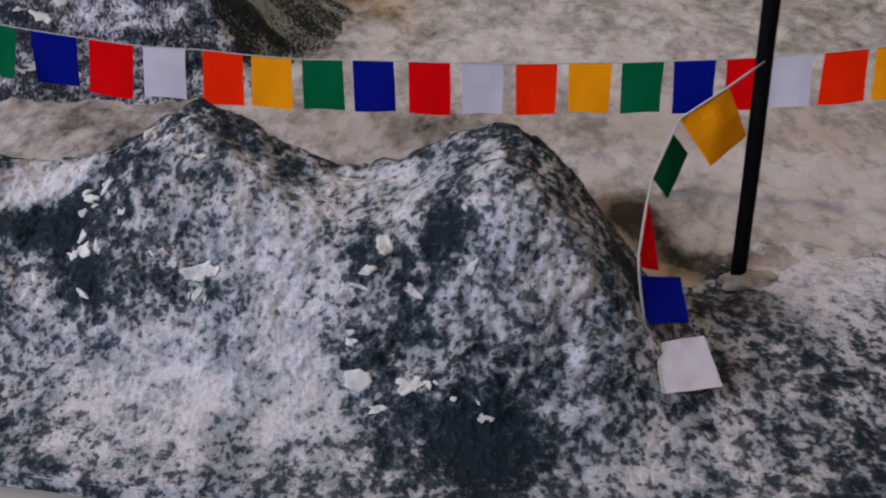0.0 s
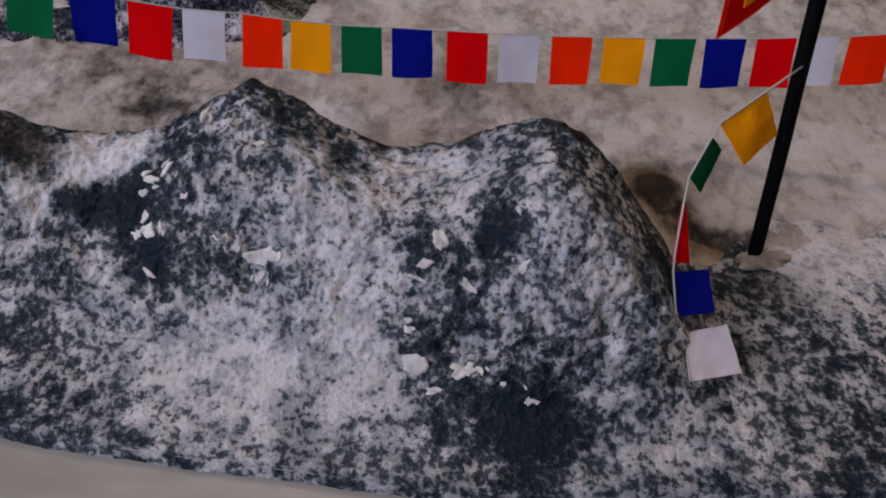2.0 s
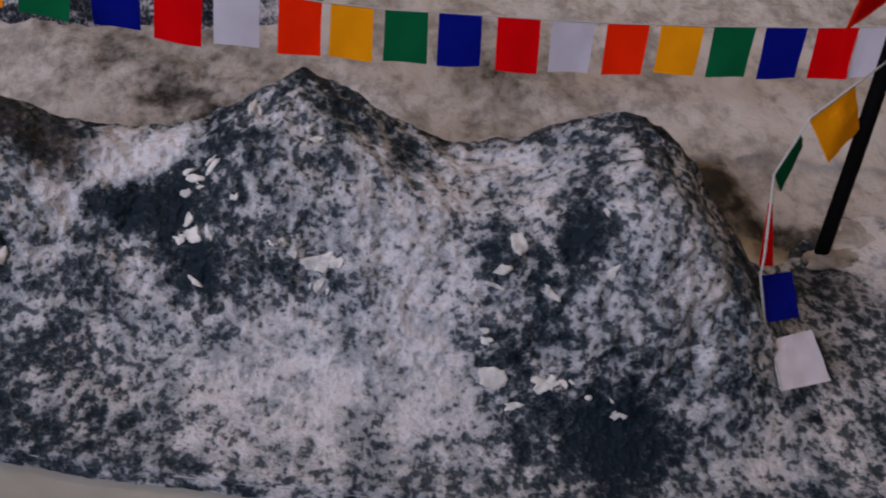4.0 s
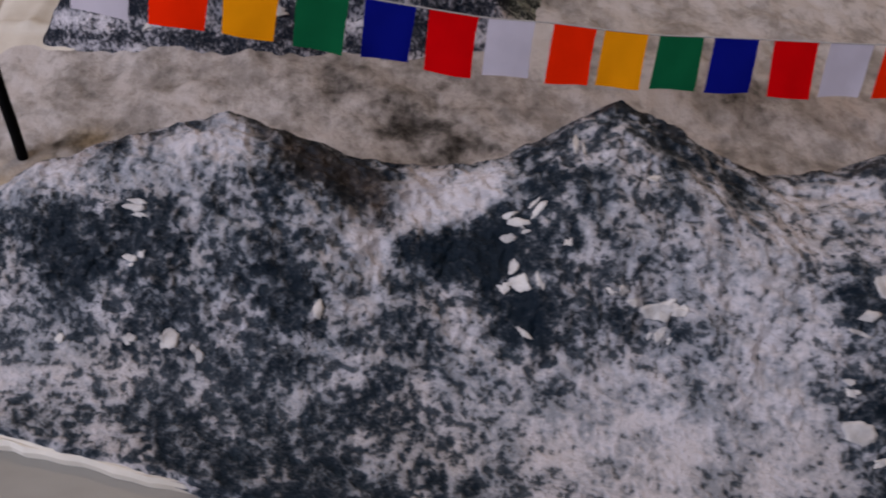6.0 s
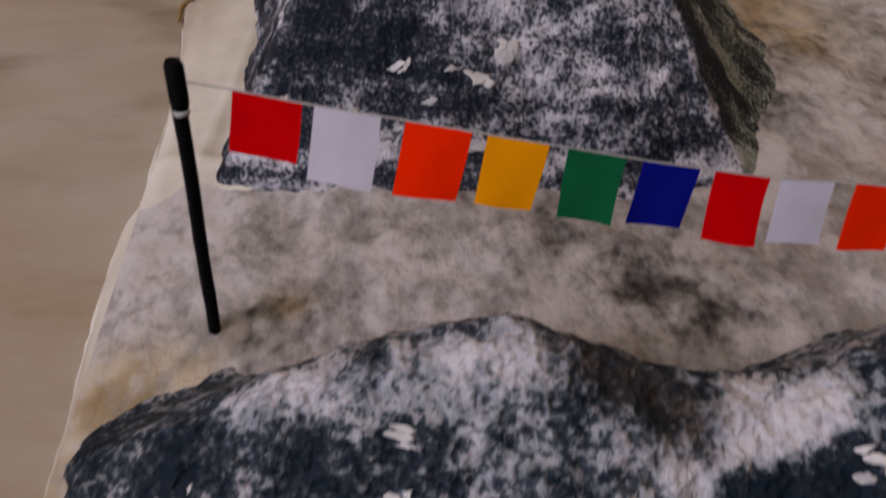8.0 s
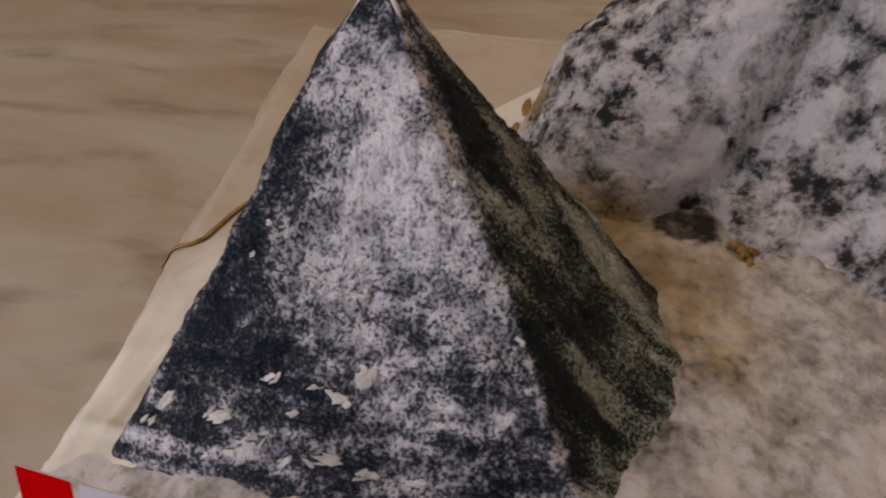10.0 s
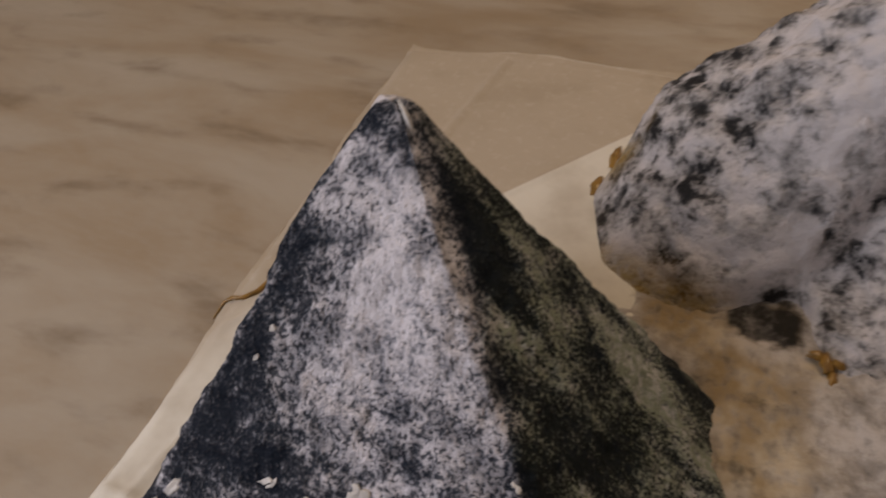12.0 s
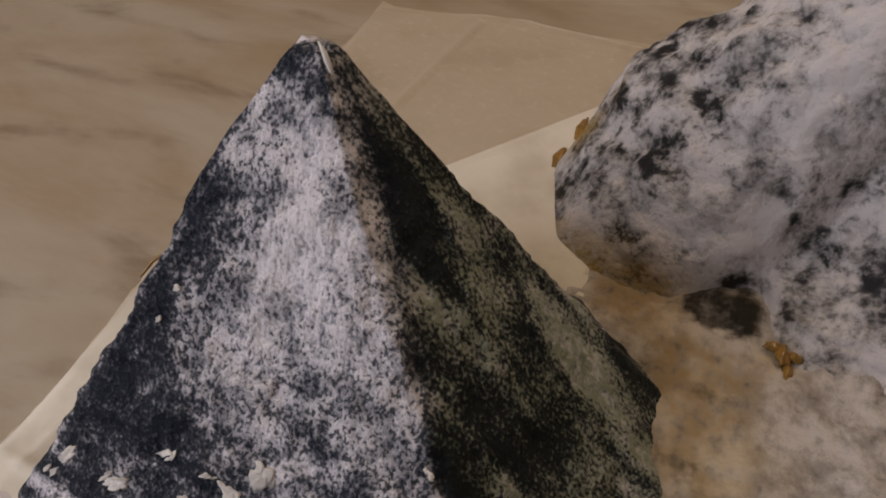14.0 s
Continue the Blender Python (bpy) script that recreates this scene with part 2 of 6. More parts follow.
def fractal(p, scale, octaves=4, seed=0.0):
    return np.array([noise.fractal(Vector((q[0] * scale + seed, q[1] * scale - seed, q[2] * scale + 2 * seed)), 0.9, 2.1, octaves) for q in p])


def smooth01(u):
    u = np.clip(u, 0, 1)
    return u * u * (3 - 2 * u)


def knots(x, *pairs):
    xs, ys = zip(*pairs)
    w = 0.006
    return (np.interp(x - w, xs, ys) + 2 * np.interp(x, xs, ys) + np.interp(x + w, xs, ys)) / 4


class Dabs:
    """Soft dabs of paint at places on a surface."""

    def __init__(self, ground):
        self.ground, self.rows = ground, []

    def add(self, x, y, z, r, amount):
        self.rows.append((x, y, z, r, amount))
        return self

    def at(self, p):
        s = np.full(len(p), self.ground)
        for x, y, z, r, a in self.rows:
            d = ((p - np.array((x, y, z))) ** 2).sum(1)
            s += a * np.exp(-d / (r * r))
        return s


# ---- room ----
def box_mesh(name, lo, hi, material, edge=0.0):
    bm = bmesh.new()
    bmesh.ops.create_cube(bm, size=1.0)
    size = [h - l for l, h in zip(lo, hi)]
    bmesh.ops.scale(bm, vec=size, verts=bm.verts)
    bmesh.ops.translate(bm, vec=[(h + l) / 2 for l, h in zip(lo, hi)], verts=bm.verts)
    if edge:
        bmesh.ops.bevel(bm, geom=bm.edges[:], offset=edge, segments=2, affect="EDGES")
    me = bpy.data.meshes.new(name)
    bm.to_mesh(me)
    bm.free()
    me.materials.append(material)
    return me


def structure(name, lo, hi, material, label, category):
    return tagged(new(name, box_mesh(name, lo, hi, material)), label, category, kind="structure")


structure("floor", (-1.7, -2.2, -0.1), (2.6, 3.2, 0.0), MARBLE, "polished beige marble floor with brown veins", "floor")
structure("ceiling", (-1.7, -2.2, 2.6), (2.6, 3.2, 2.7), CEILING, "plain white painted ceiling", "ceiling")
structure("wall_north", (-1.7, 3.2, -0.1), (2.6, 3.3, 2.7), WALL, "plain cream painted wall", "wall")
structure("wall_south", (-1.7, -2.3, -0.1), (2.6, -2.2, 2.7), WALL, "plain cream painted wall", "wall")
structure("wall_east", (2.6, -2.3, -0.1), (2.7, 3.3, 2.7), WALL, "plain cream painted wall", "wall")
# the west wall with its window opening, y -1.25..0.15, z 0.65..1.85
west = tagged(new("wall_west"), "cream painted wall with a window opening", "wall", kind="structure")
for lo, hi in (((-1.8, -2.3, -0.1), (-1.7, 3.3, 0.65)), ((-1.8, -2.3, 1.85), (-1.7, 3.3, 2.7)), ((-1.8, -2.3, 0.65), (-1.7, -1.25, 1.85)), ((-1.8, 0.15, 0.65), (-1.7, 3.3, 1.85))):
    part("wall_panel", box_mesh("wall_panel", lo, hi, WALL), WALL, west)


# ---- terrain of the model ----
BASE = 0.010


def front_y(x):
    return knots(x, (-0.50, 0.318), (-0.483, 0.303), (-0.44, 0.279), (-0.40, 0.265), (-0.343, 0.247), (-0.275, 0.2245), (-0.22, 0.2125), (-0.16, 0.203), (-0.063, 0.1905), (-0.015, 0.185), (0.4, 0.180))


def crest(x):
    y = knots(x, (-0.49, 0.350), (-0.475, 0.350), (-0.45, 0.354), (-0.42, 0.358), (-0.39, 0.365), (-0.345, 0.372), (-0.30, 0.373), (-0.25, 0.362), (-0.225, 0.358), (-0.175, 0.360), (-0.124, 0.370), (-0.05, 0.350), (0.02, 0.342), (0.07, 0.325), (0.11, 0.30), (0.145, 0.30), (0.19, 0.33), (0.4, 0.345))
    z = knots(x, (-0.49, 0.010), (-0.475, 0.017), (-0.45, 0.029), (-0.42, 0.045), (-0.39, 0.062), (-0.345, 0.075), (-0.299, 0.087), (-0.275, 0.081), (-0.25, 0.073), (-0.23, 0.069), (-0.205, 0.067),
              (-0.175, 0.072), (-0.15, 0.086), (-0.124, 0.097), (-0.10, 0.088), (-0.075, 0.074), (-0.05, 0.068), (-0.02, 0.075), (0.008, 0.092), (0.028, 0.100), (0.04, 0.098), (0.055, 0.087), (0.075, 0.066), (0.090, 0.046), (0.105, 0.027), (0.12, 0.017), (0.14, 0.014), (0.18, 0.013), (0.4, 0.013))
    return y, z


def back_reach(x, zc):
    """How far the back of the range runs out behind its crest."""
    return 0.018 + 0.55 * np.maximum(zc - BASE, 0) + 0.014 * smooth01((-0.39 - x) / 0.03)


def ridge_height(x, y):
    """Height of the front range over the board, its front face steep and its back short."""
    yf, (yc, zc) = front_y(x), crest(x)
    k = knots(x, (-0.5, 1.04), (-0.27, 1.06), (-0.12, 1.12), (-0.05, 1.42), (0.4, 1.42))
    p = knots(x, (-0.5, 1.7), (-0.12, 1.75), (-0.05, 1.5), (0.08, 1.4), (0.4, 1.2))
    u = (y - yf - 0.004) / np.maximum(yc - yf, 0.02)
    front = smooth01(np.clip(u, 0, 1) * k) ** p
    back = 1 - smooth01((y - yc) / back_reach(x, zc))
    f = np.where(y < yc, front, back)
    groove = 0.006 * np.exp(-((x + 0.232 + (y - 0.33) * 0.35) / 0.011) ** 2) * smooth01((y - 0.30) / 0.02) * (1 - smooth01((y - 0.335) / 0.025))
    return BASE + (zc - BASE) * f - groove


def ground_height(x, y):
    h = BASE + 0.004 * np.exp(-((x + 0.30) ** 2 + (y - 0.46) ** 2) / 0.01)
    return h + 0.006 * np.exp(-((x + 0.05) ** 2 / 0.02 + (y - 0.50) ** 2 / 0.004))


# ---- base board with its paper ground ----
model_base = thing("model_base", "paper-covered model board with a dabbed grey snow ground", "model base")
RIGHT, BACK = 0.62, 1.205


def left_edge(y):
    """The board's left side, which runs outwards a little towards the back."""
    return -0.484 - 0.065 * np.maximum(0.0, y - 0.6)



def board_outline():
    pts = [(x, float(front_y(np.array([x]))[0]) + 0.006 * float(smooth01((x + 0.36) / 0.10))) for x in np.linspace(-0.484, RIGHT, 150)]
    pts += [(RIGHT + 0.004 * math.sin(9 * y), y) for y in np.linspace(0.2, BACK, 24)[1:]]
    pts += [(x, BACK - 0.05 * max(0.0, -0.40 - x) ** 0.5 + 0.003 * math.sin(31 * x)) for x in np.linspace(RIGHT, -0.50, 44)[1:]]
    pts += [(float(left_edge(y)) + 0.0025 * math.sin(23 * y) + 0.004 * max(0.0, 1 - abs(y - 0.53) / 0.03), y) for y in np.linspace(BACK - 0.01, 0.31, 130)]
    return [(x + 0.0017 * noise.noise(Vector((x * 60, y * 60, 5))) + 0.0012 * noise.noise(Vector((x * 160, y * 160, 2))), y + 0.0024 * noise.noise(Vector((x * 70, y * 70, 9))) + 0.0010 * noise.noise(Vector((x * 170, y * 170, 4)))) for x, y in pts]


def board_mesh():
    out = board_outline()
    n = len(out)
    bm = bmesh.new()
    rings = []
    for z, inset in ((0.0005, 0.0), (0.0052, 0.0), (0.0068, 0.0015)):
        ring = []
        for i, (x, y) in enumerate(out):
            (xa, ya), (xb, yb) = out[i - 1], out[(i + 1) % n]
            d = Vector((xb - xa, yb - ya, 0)).normalized()
            ring.append(bm.verts.new((x - d.y * inset, y + d.x * inset, z + (0.0010 * noise.noise(Vector((x * 55, y * 55, 1))) if z > 0.006 else 0))))
        rings.append(ring)
    for a, b in zip(rings, rings[1:]):
        for i in range(n):
            bm.faces.new((a[i], a[(i + 1) % n], b[(i + 1) % n], b[i]))
    bm.faces.new(rings[-1])
    bmesh.ops.recalc_face_normals(bm, faces=bm.faces)
    return bm


board = part("board", board_mesh(), SHEET, model_base, "cream paper-wrapped board edge")
attach(board, "tan", np.array([max(smooth01((v.co.y - 0.5) / 0.3), 0.8 * smooth01((0.43 - v.co.y) / 0.03) * smooth01((-0.455 - v.co.x) / 0.015) * smooth01((v.co.y - 0.315) / 0.02)) for v in board.data.vertices]))


def ground_mesh():
    xs, ys = np.linspace(-0.480, RIGHT - 0.01, 330), np.linspace(0.19, BACK - 0.03, 290)
    X, Y = np.meshgrid(xs, ys)
    x, y = X.ravel(), Y.ravel()
    y = np.maximum(y, front_y(x) + 0.0035)
    y = np.minimum(y, BACK - 0.006 - 0.05 * np.maximum(0.0, -0.40 - x) ** 0.5)
    x = x + (left_edge(y) + 0.484) * smooth01((-0.30 - x) / 0.17)
    z = ground_height(x, y)
    p = np.stack([x, y, z], 1)
    z = z + 0.0034 * fractal(p, 22, 3, 3.1) + 0.0020 * fractal(p, 75, 3, 7.7)
    # the left border and the far part are flat paper with a few folds
    flat = smooth01((-0.40 - x) / 0.04) * smooth01((y - 0.50) / 0.06)
    flat = np.maximum(flat, smooth01((y - 0.80) / 0.04) * smooth01((-0.15 - x) / 0.04))
    fold = 0.003 * np.exp(-((y - 0.927 - (x + 0.32) * 1.37) / 0.006) ** 2) * (x < -0.2)
    fold = fold + 0.003 * np.exp(-((y - 0.553 + 0.1 * (x + 0.45)) / 0.005) ** 2) * (x < -0.40)
    fold = fold + 0.003 * np.exp(-((x + 0.452 - 0.10 * (y - 0.56)) / 0.004) ** 2) * (y > 0.55)
    z = z * (1 - flat) + (BASE + 0.001 + fold) * flat
    edge = np.minimum(np.minimum((x - left_edge(y) - 0.003) / 0.010, (y - front_y(x) - 0.004) / 0.012), (BACK - 0.008 - 0.05 * np.maximum(0.0, -0.40 - x) ** 0.5 - y) / 0.012)
    z = 0.0062 + (z - 0.0062) * (0.15 + 0.85 * smooth01(edge))
    under = (y < crest(x)[0] - 0.004) & (x > -0.452)
    z = np.where(under, 0.0068, np.maximum(z, 0.0072))
    return np.stack([x, y, z], 1), grid_faces(len(xs), len(ys)), flat


gp, gf, gflat = ground_mesh()
# the torn edge between painted ground and bare paper runs along a smooth ragged line
tear = gflat - 0.45 - 0.5 * np.array([noise.noise(Vector(q) * 60) for q in gp])
tear2 = tear.reshape(290, 330)
dy, dx = np.gradient(tear2)
step_x, step_y = 1.082 / 329, (BACK - 0.22) / 289
gx, gy = (dx / step_x).ravel(), (dy / step_y).ravel()
steep = gx ** 2 + gy ** 2 + 1.0
near_line = np.abs(tear) < 0.8 * np.sqrt(steep) * step_x
gp[:, 0] -= np.where(near_line, np.clip(tear * gx / steep, -0.0024, 0.0024), 0)
gp[:, 1] -= np.where(near_line, np.clip(tear * gy / steep, -0.0024, 0.0024), 0)
is_sheet = [sum(0.0 if near_line[k] else tear[k] for k in f) + 0.001 * tear[f[0]] > 0 for f in gf]
ground = part("snow_ground", mesh_of("snow_ground", gp, [f for f, q in zip(gf, is_sheet) if not q], GROUND_PAINT), GROUND_PAINT, model_base, "papier-mache ground dabbed with grey and white paint")
sheet = part("paper_sheet", mesh_of("paper_sheet", gp, [f for f, q in zip(gf, is_sheet) if q], SHEET), SHEET, model_base, "creased cream paper left unpainted")
gd = Dabs(0.68)
gd.add(-0.472, 0.349, 0.009, 0.015, -0.15)
gd.add(-0.458, 0.370, 0.011, 0.016, -0.15)
gd.add(-0.463, 0.305, 0.008, 0.015, -0.07)
gd.add(-0.214, 0.468, 0.011, 0.038, -0.10)
gd.add(-0.402, 0.443, 0.011, 0.015, -0.15)
gd.add(-0.338, 0.474, 0.015, 0.030, 0.12)
gd.add(-0.105, 0.461, 0.014, 0.028, 0.15)
gd.add(-0.461, 0.527, 0.010, 0.024, 0.20)
gd.add(-0.470, 0.480, 0.008, 0.019, 0.12)
gd.add(-0.424, 0.491, 0.011, 0.019, -0.07)
gd.add(-0.010, 0.480, 0.016, 0.024, -0.17)
gd.add(-0.199, 0.507, 0.012, 0.025, -0.12)
gd.add(-0.104, 0.469, 0.016, 0.016, -0.10)
gd.add(-0.072, 0.487, 0.016, 0.017, 0.10)
gd.add(0.148, 0.423, 0.012, 0.033, 0.05)
gd.add(0.120, 0.350, 0.009, 0.014, -0.20)
gd.add(-0.073, 0.513, 0.015, 0.043, 0.10)
gd.add(-0.054, 0.685, 0.012, 0.042, 0.07)
gd.add(-0.140, 0.515, 0.014, 0.023, 0.10)
gd.add(-0.213, 0.449, 0.010, 0.028, -0.15)
gd.add(-0.031, 0.444, 0.011, 0.029, -0.07)
gd.add(-0.310, 0.488, 0.014, 0.030, 0.10)
gd.add(-0.142, 0.538, 0.011, 0.020, 0.20)
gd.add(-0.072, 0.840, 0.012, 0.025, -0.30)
gd.add(-0.434, 0.409, 0.011, 0.025, -0.05)
gd.add(-0.431, 0.420, 0.010, 0.012, 0.15)
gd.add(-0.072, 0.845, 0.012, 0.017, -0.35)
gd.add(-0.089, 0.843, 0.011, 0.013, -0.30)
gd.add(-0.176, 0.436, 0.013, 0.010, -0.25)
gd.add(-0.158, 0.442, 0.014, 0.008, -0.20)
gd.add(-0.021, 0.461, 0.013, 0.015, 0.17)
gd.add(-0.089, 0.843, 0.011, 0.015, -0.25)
# strong dark dabs: shade in the recess at the rounded mountain's foot, painted on
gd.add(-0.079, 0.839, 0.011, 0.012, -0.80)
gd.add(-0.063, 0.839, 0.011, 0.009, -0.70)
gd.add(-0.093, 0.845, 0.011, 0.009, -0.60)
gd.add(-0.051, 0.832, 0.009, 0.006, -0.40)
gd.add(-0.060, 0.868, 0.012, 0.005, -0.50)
gd.add(0.110, 0.383, 0.011, 0.014, -0.45)
gd.add(0.160, 0.344, 0.011, 0.007, -0.65)
gd.add(0.147, 0.338, 0.009, 0.006, -0.40)
gd.add(-0.456, 0.413, 0.012, 0.009, 0.15)
gd.add(-0.416, 0.427, 0.009, 0.012, 0.20)
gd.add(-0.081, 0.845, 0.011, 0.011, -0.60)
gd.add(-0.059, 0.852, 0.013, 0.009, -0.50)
gd.add(0.166, 0.341, 0.010, 0.010, 0.20)
gd.add(-0.378, 0.476, 0.013, 0.025, 0.12)
gd.add(-0.268, 0.482, 0.015, 0.028, -0.15)
gd.add(-0.163, 0.460, 0.012, 0.029, -0.12)
gd.add(-0.321, 0.455, 0.015, 0.016, -0.10)
gd.add(-0.469, 0.498, 0.009, 0.022, 0.25)
gd.add(-0.456, 0.524, 0.011, 0.022, 0.30)
gd.add(-0.432, 0.505, 0.009, 0.018, 0.15)
gd.add(-0.400, 0.448, 0.011, 0.009, -0.25)
gd.add(-0.384, 0.445, 0.011, 0.006, -0.20)
gd.add(-0.372, 0.439, 0.012, 0.024, -0.15)
gd.add(-0.341, 0.476, 0.015, 0.023, -0.10)
gd.add(-0.284, 0.478, 0.016, 0.026, -0.10)
gd.add(-0.226, 0.467, 0.011, 0.024, -0.10)
gd.add(-0.190, 0.442, 0.012, 0.018, -0.10)
gd.add(-0.415, 0.428, 0.009, 0.016, -0.07)
gd.add(0.128, 0.338, 0.009, 0.011, -0.15)
gd.add(0.106, 0.392, 0.011, 0.013, -0.25)
gd.add(0.116, 0.368, 0.009, 0.013, -0.30)
gd.add(0.122, 0.352, 0.009, 0.009, -0.25)
gd.add(0.109, 0.386, 0.011, 0.012, -0.45)
gd.add(0.118, 0.366, 0.008, 0.010, -0.50)
gd.add(0.127, 0.354, 0.008, 0.007, -0.40)
gd.add(0.167, 0.351, 0.011, 0.005, -0.50)
gd.add(0.032, 0.621, 0.010, 0.035, 0.25)
gd.add(0.082, 0.621, 0.010, 0.036, 0.25)
gd.add(-0.002, 0.607, 0.011, 0.025, 0.15)
gd.add(0.150, 0.480, 0.010, 0.070, 0.16)
gd.add(0.240, 0.440, 0.010, 0.080, 0.16)
gd.add(0.060, 0.560, 0.010, 0.070, 0.12)
gd.add(0.180, 0.620, 0.010, 0.090, 0.12)
gd.add(0.106, 0.388, 0.010, 0.013, -0.35)
gd.add(0.115, 0.359, 0.010, 0.013, -0.50)
gd.add(0.145, 0.344, 0.010, 0.007, -0.80)
gd.add(0.137, 0.347, 0.010, 0.006, -0.60)
gd.add(0.150, 0.338, 0.010, 0.006, -0.60)
gd.add(0.170, 0.325, 0.010, 0.020, 0.15)
gd.add(0.208, 0.343, 0.010, 0.030, 0.20)
gd.add(0.091, 0.454, 0.010, 0.020, -0.10)
gd.add(-0.136, 0.550, 0.010, 0.016, 0.45)
gd.add(-0.160, 0.518, 0.010, 0.016, 0.45)
gd.add(-0.127, 0.524, 0.010, 0.016, 0.40)
gd.add(-0.101, 0.656, 0.010, 0.014, -0.60)
gd.add(-0.123, 0.615, 0.010, 0.014, -0.60)
gd.add(-0.095, 0.619, 0.010, 0.012, -0.45)
gd.add(-0.130, 0.654, 0.010, 0.012, -0.40)
gd.add(-0.210, 0.460, 0.009, 0.035, -0.07)
gd.add(0.098, 0.551, 0.012, 0.044, 0.09)
gd.add(0.185, 0.558, 0.009, 0.047, 0.09)
gd.add(-0.156, 0.475, 0.013, 0.033, 0.05)
gd.add(-0.094, 0.470, 0.016, 0.035, 0.12)
gd.add(-0.452, 0.423, 0.010, 0.029, -0.12)
gd.add(-0.450, 0.489, 0.009, 0.032, 0.05)
gd.add(-0.391, 0.491, 0.011, 0.031, 0.05)
gd.add(0.250, 0.480, 0.011, 0.044, 0.09)
gd.add(0.147, 0.342, 0.010, 0.010, -0.55)
gd.add(0.136, 0.344, 0.010, 0.008, -0.45)
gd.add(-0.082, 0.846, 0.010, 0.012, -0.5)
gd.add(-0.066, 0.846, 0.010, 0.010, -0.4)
gd.add(0.257, 0.465, 0.009, 0.050, 0.12)
gd.add(0.153, 0.442, 0.011, 0.040, 0.12)
gd.add(0.233, 0.393, 0.008, 0.035, 0.15)
gd.add(-0.075, 0.700, 0.012, 0.026, -0.16)
gd.add(-0.066, 0.570, 0.011, 0.030, 0.15)
gd.add(-0.115, 0.565, 0.013, 0.020, 0.15)
gd.add(0.071, 0.733, 0.010, 0.040, 0.20)
gd.add(-0.010, 0.770, 0.009, 0.030, 0.12)
gd.add(-0.070, 0.682, 0.010, 0.016, -0.45)
gd.add(-0.079, 0.707, 0.010, 0.014, -0.35)
gd.add(-0.054, 0.734, 0.010, 0.020, -0.15)
gd.add(-0.043, 0.685, 0.010, 0.020, -0.20)
gd.add(-0.070, 0.765, 0.010, 0.012, -0.25)
gt = Dabs(0.0)
gt.add(-0.066, 0.690, 0.011, 0.030, 0.30)
gt.add(0.142, 0.339, 0.009, 0.013, 0.40)
gt.add(-0.448, 0.393, 0.010, 0.024, 0.48)
gt.add(-0.467, 0.382, 0.010, 0.016, 0.64)
gt.add(-0.429, 0.406, 0.011, 0.016, 0.40)
gt.add(-0.397, 0.449, 0.010, 0.012, 0.48)
gt.add(-0.463, 0.401, 0.009, 0.017, 0.64)
gt.add(-0.471, 0.313, 0.008, 0.007, 0.64)
gt.add(-0.444, 0.421, 0.011, 0.017, 0.24)
gt.add(-0.053, 0.712, 0.010, 0.039, 0.44)
gt.add(-0.053, 0.558, 0.011, 0.031, 0.20)
gt.add(-0.078, 0.784, 0.012, 0.036, 0.64)
gt.add(-0.113, 0.826, 0.011, 0.021, 0.64)
gt.add(-0.143, 0.833, 0.008, 0.021, 0.56)
gt.add(-0.071, 0.722, 0.008, 0.030, 0.48)
gt.add(-0.025, 0.808, 0.008, 0.021, 0.32)
gt.add(-0.036, 0.653, 0.011, 0.035, 0.28)
gt.add(-0.071, 0.865, 0.011, 0.026, 0.24)
gt.add(-0.470, 0.380, 0.009, 0.018, 0.64)
gt.add(-0.459, 0.394, 0.011, 0.017, 0.64)
gt.add(-0.437, 0.403, 0.011, 0.015, 0.48)
gt.add(-0.035, 0.815, 0.007, 0.012, 0.72)
gt.add(-0.388, 0.446, 0.011, 0.008, 0.40)
gt.add(-0.414, 0.432, 0.009, 0.005, 0.48)
gt.add(0.106, 0.388, 0.010, 0.014, 0.50)
gt.add(0.114, 0.364, 0.010, 0.014, 0.70)
gt.add(0.115, 0.341, 0.010, 0.012, 0.70)
gt.add(0.098, 0.404, 0.010, 0.012, 0.40)
gt.add(0.129, 0.324, 0.010, 0.014, 0.50)
gt.add(0.149, 0.320, 0.010, 0.014, 0.40)
gt.add(-0.094, 0.743, 0.010, 0.030, 0.45)
gt.add(-0.056, 0.731, 0.010, 0.030, 0.30)
gt.add(-0.094, 0.786, 0.010, 0.016, 0.80)
gt.add(-0.077, 0.754, 0.010, 0.020, 0.60)
gt.add(-0.137, 0.837, 0.010, 0.020, 0.80)
gt.add(-0.115, 0.812, 0.010, 0.020, 0.55)
gt.add(-0.148, 0.830, 0.010, 0.022, 0.55)
gt.add(-0.072, 0.711, 0.010, 0.020, 0.50)
gt.add(-0.060, 0.785, 0.010, 0.030, 0.35)
gt.add(-0.474, 0.400, 0.009, 0.020, 0.50)
gt.add(-0.478, 0.345, 0.008, 0.020, 0.55)
band = gflat * np.exp(-(((gp[:, 0] + 0.452) / 0.022) ** 2)) * smooth01((0.80 - gp[:, 1]) / 0.1)
# ragged darkening that puts the recess's shade into the ground colour
hollow_shade = np.exp(-(((gp[:, 0] + 0.074) / 0.030) ** 2 + ((gp[:, 1] - 0.836) / 0.022) ** 2)) * fractal(gp, 95, 3, 6.4)
attach(ground, "snow", gd.at(gp) + 0.8 * hollow_shade + 0.15 * gflat + 0.3 * smooth01((-0.435 - gp[:, 0]) / 0.02))
corner = smooth01((-0.415 - gp[:, 0]) / 0.03) * smooth01((0.405 - gp[:, 1]) / 0.04)
attach(ground, "tan", gt.at(gp) + (0.6 + 0.5 * fractal(gp, 40, 3, 8.2)) * corner)
beyond = smooth01((gp[:, 1] - 0.927 - (gp[:, 0] + 0.32) * 1.37) / 0.008)
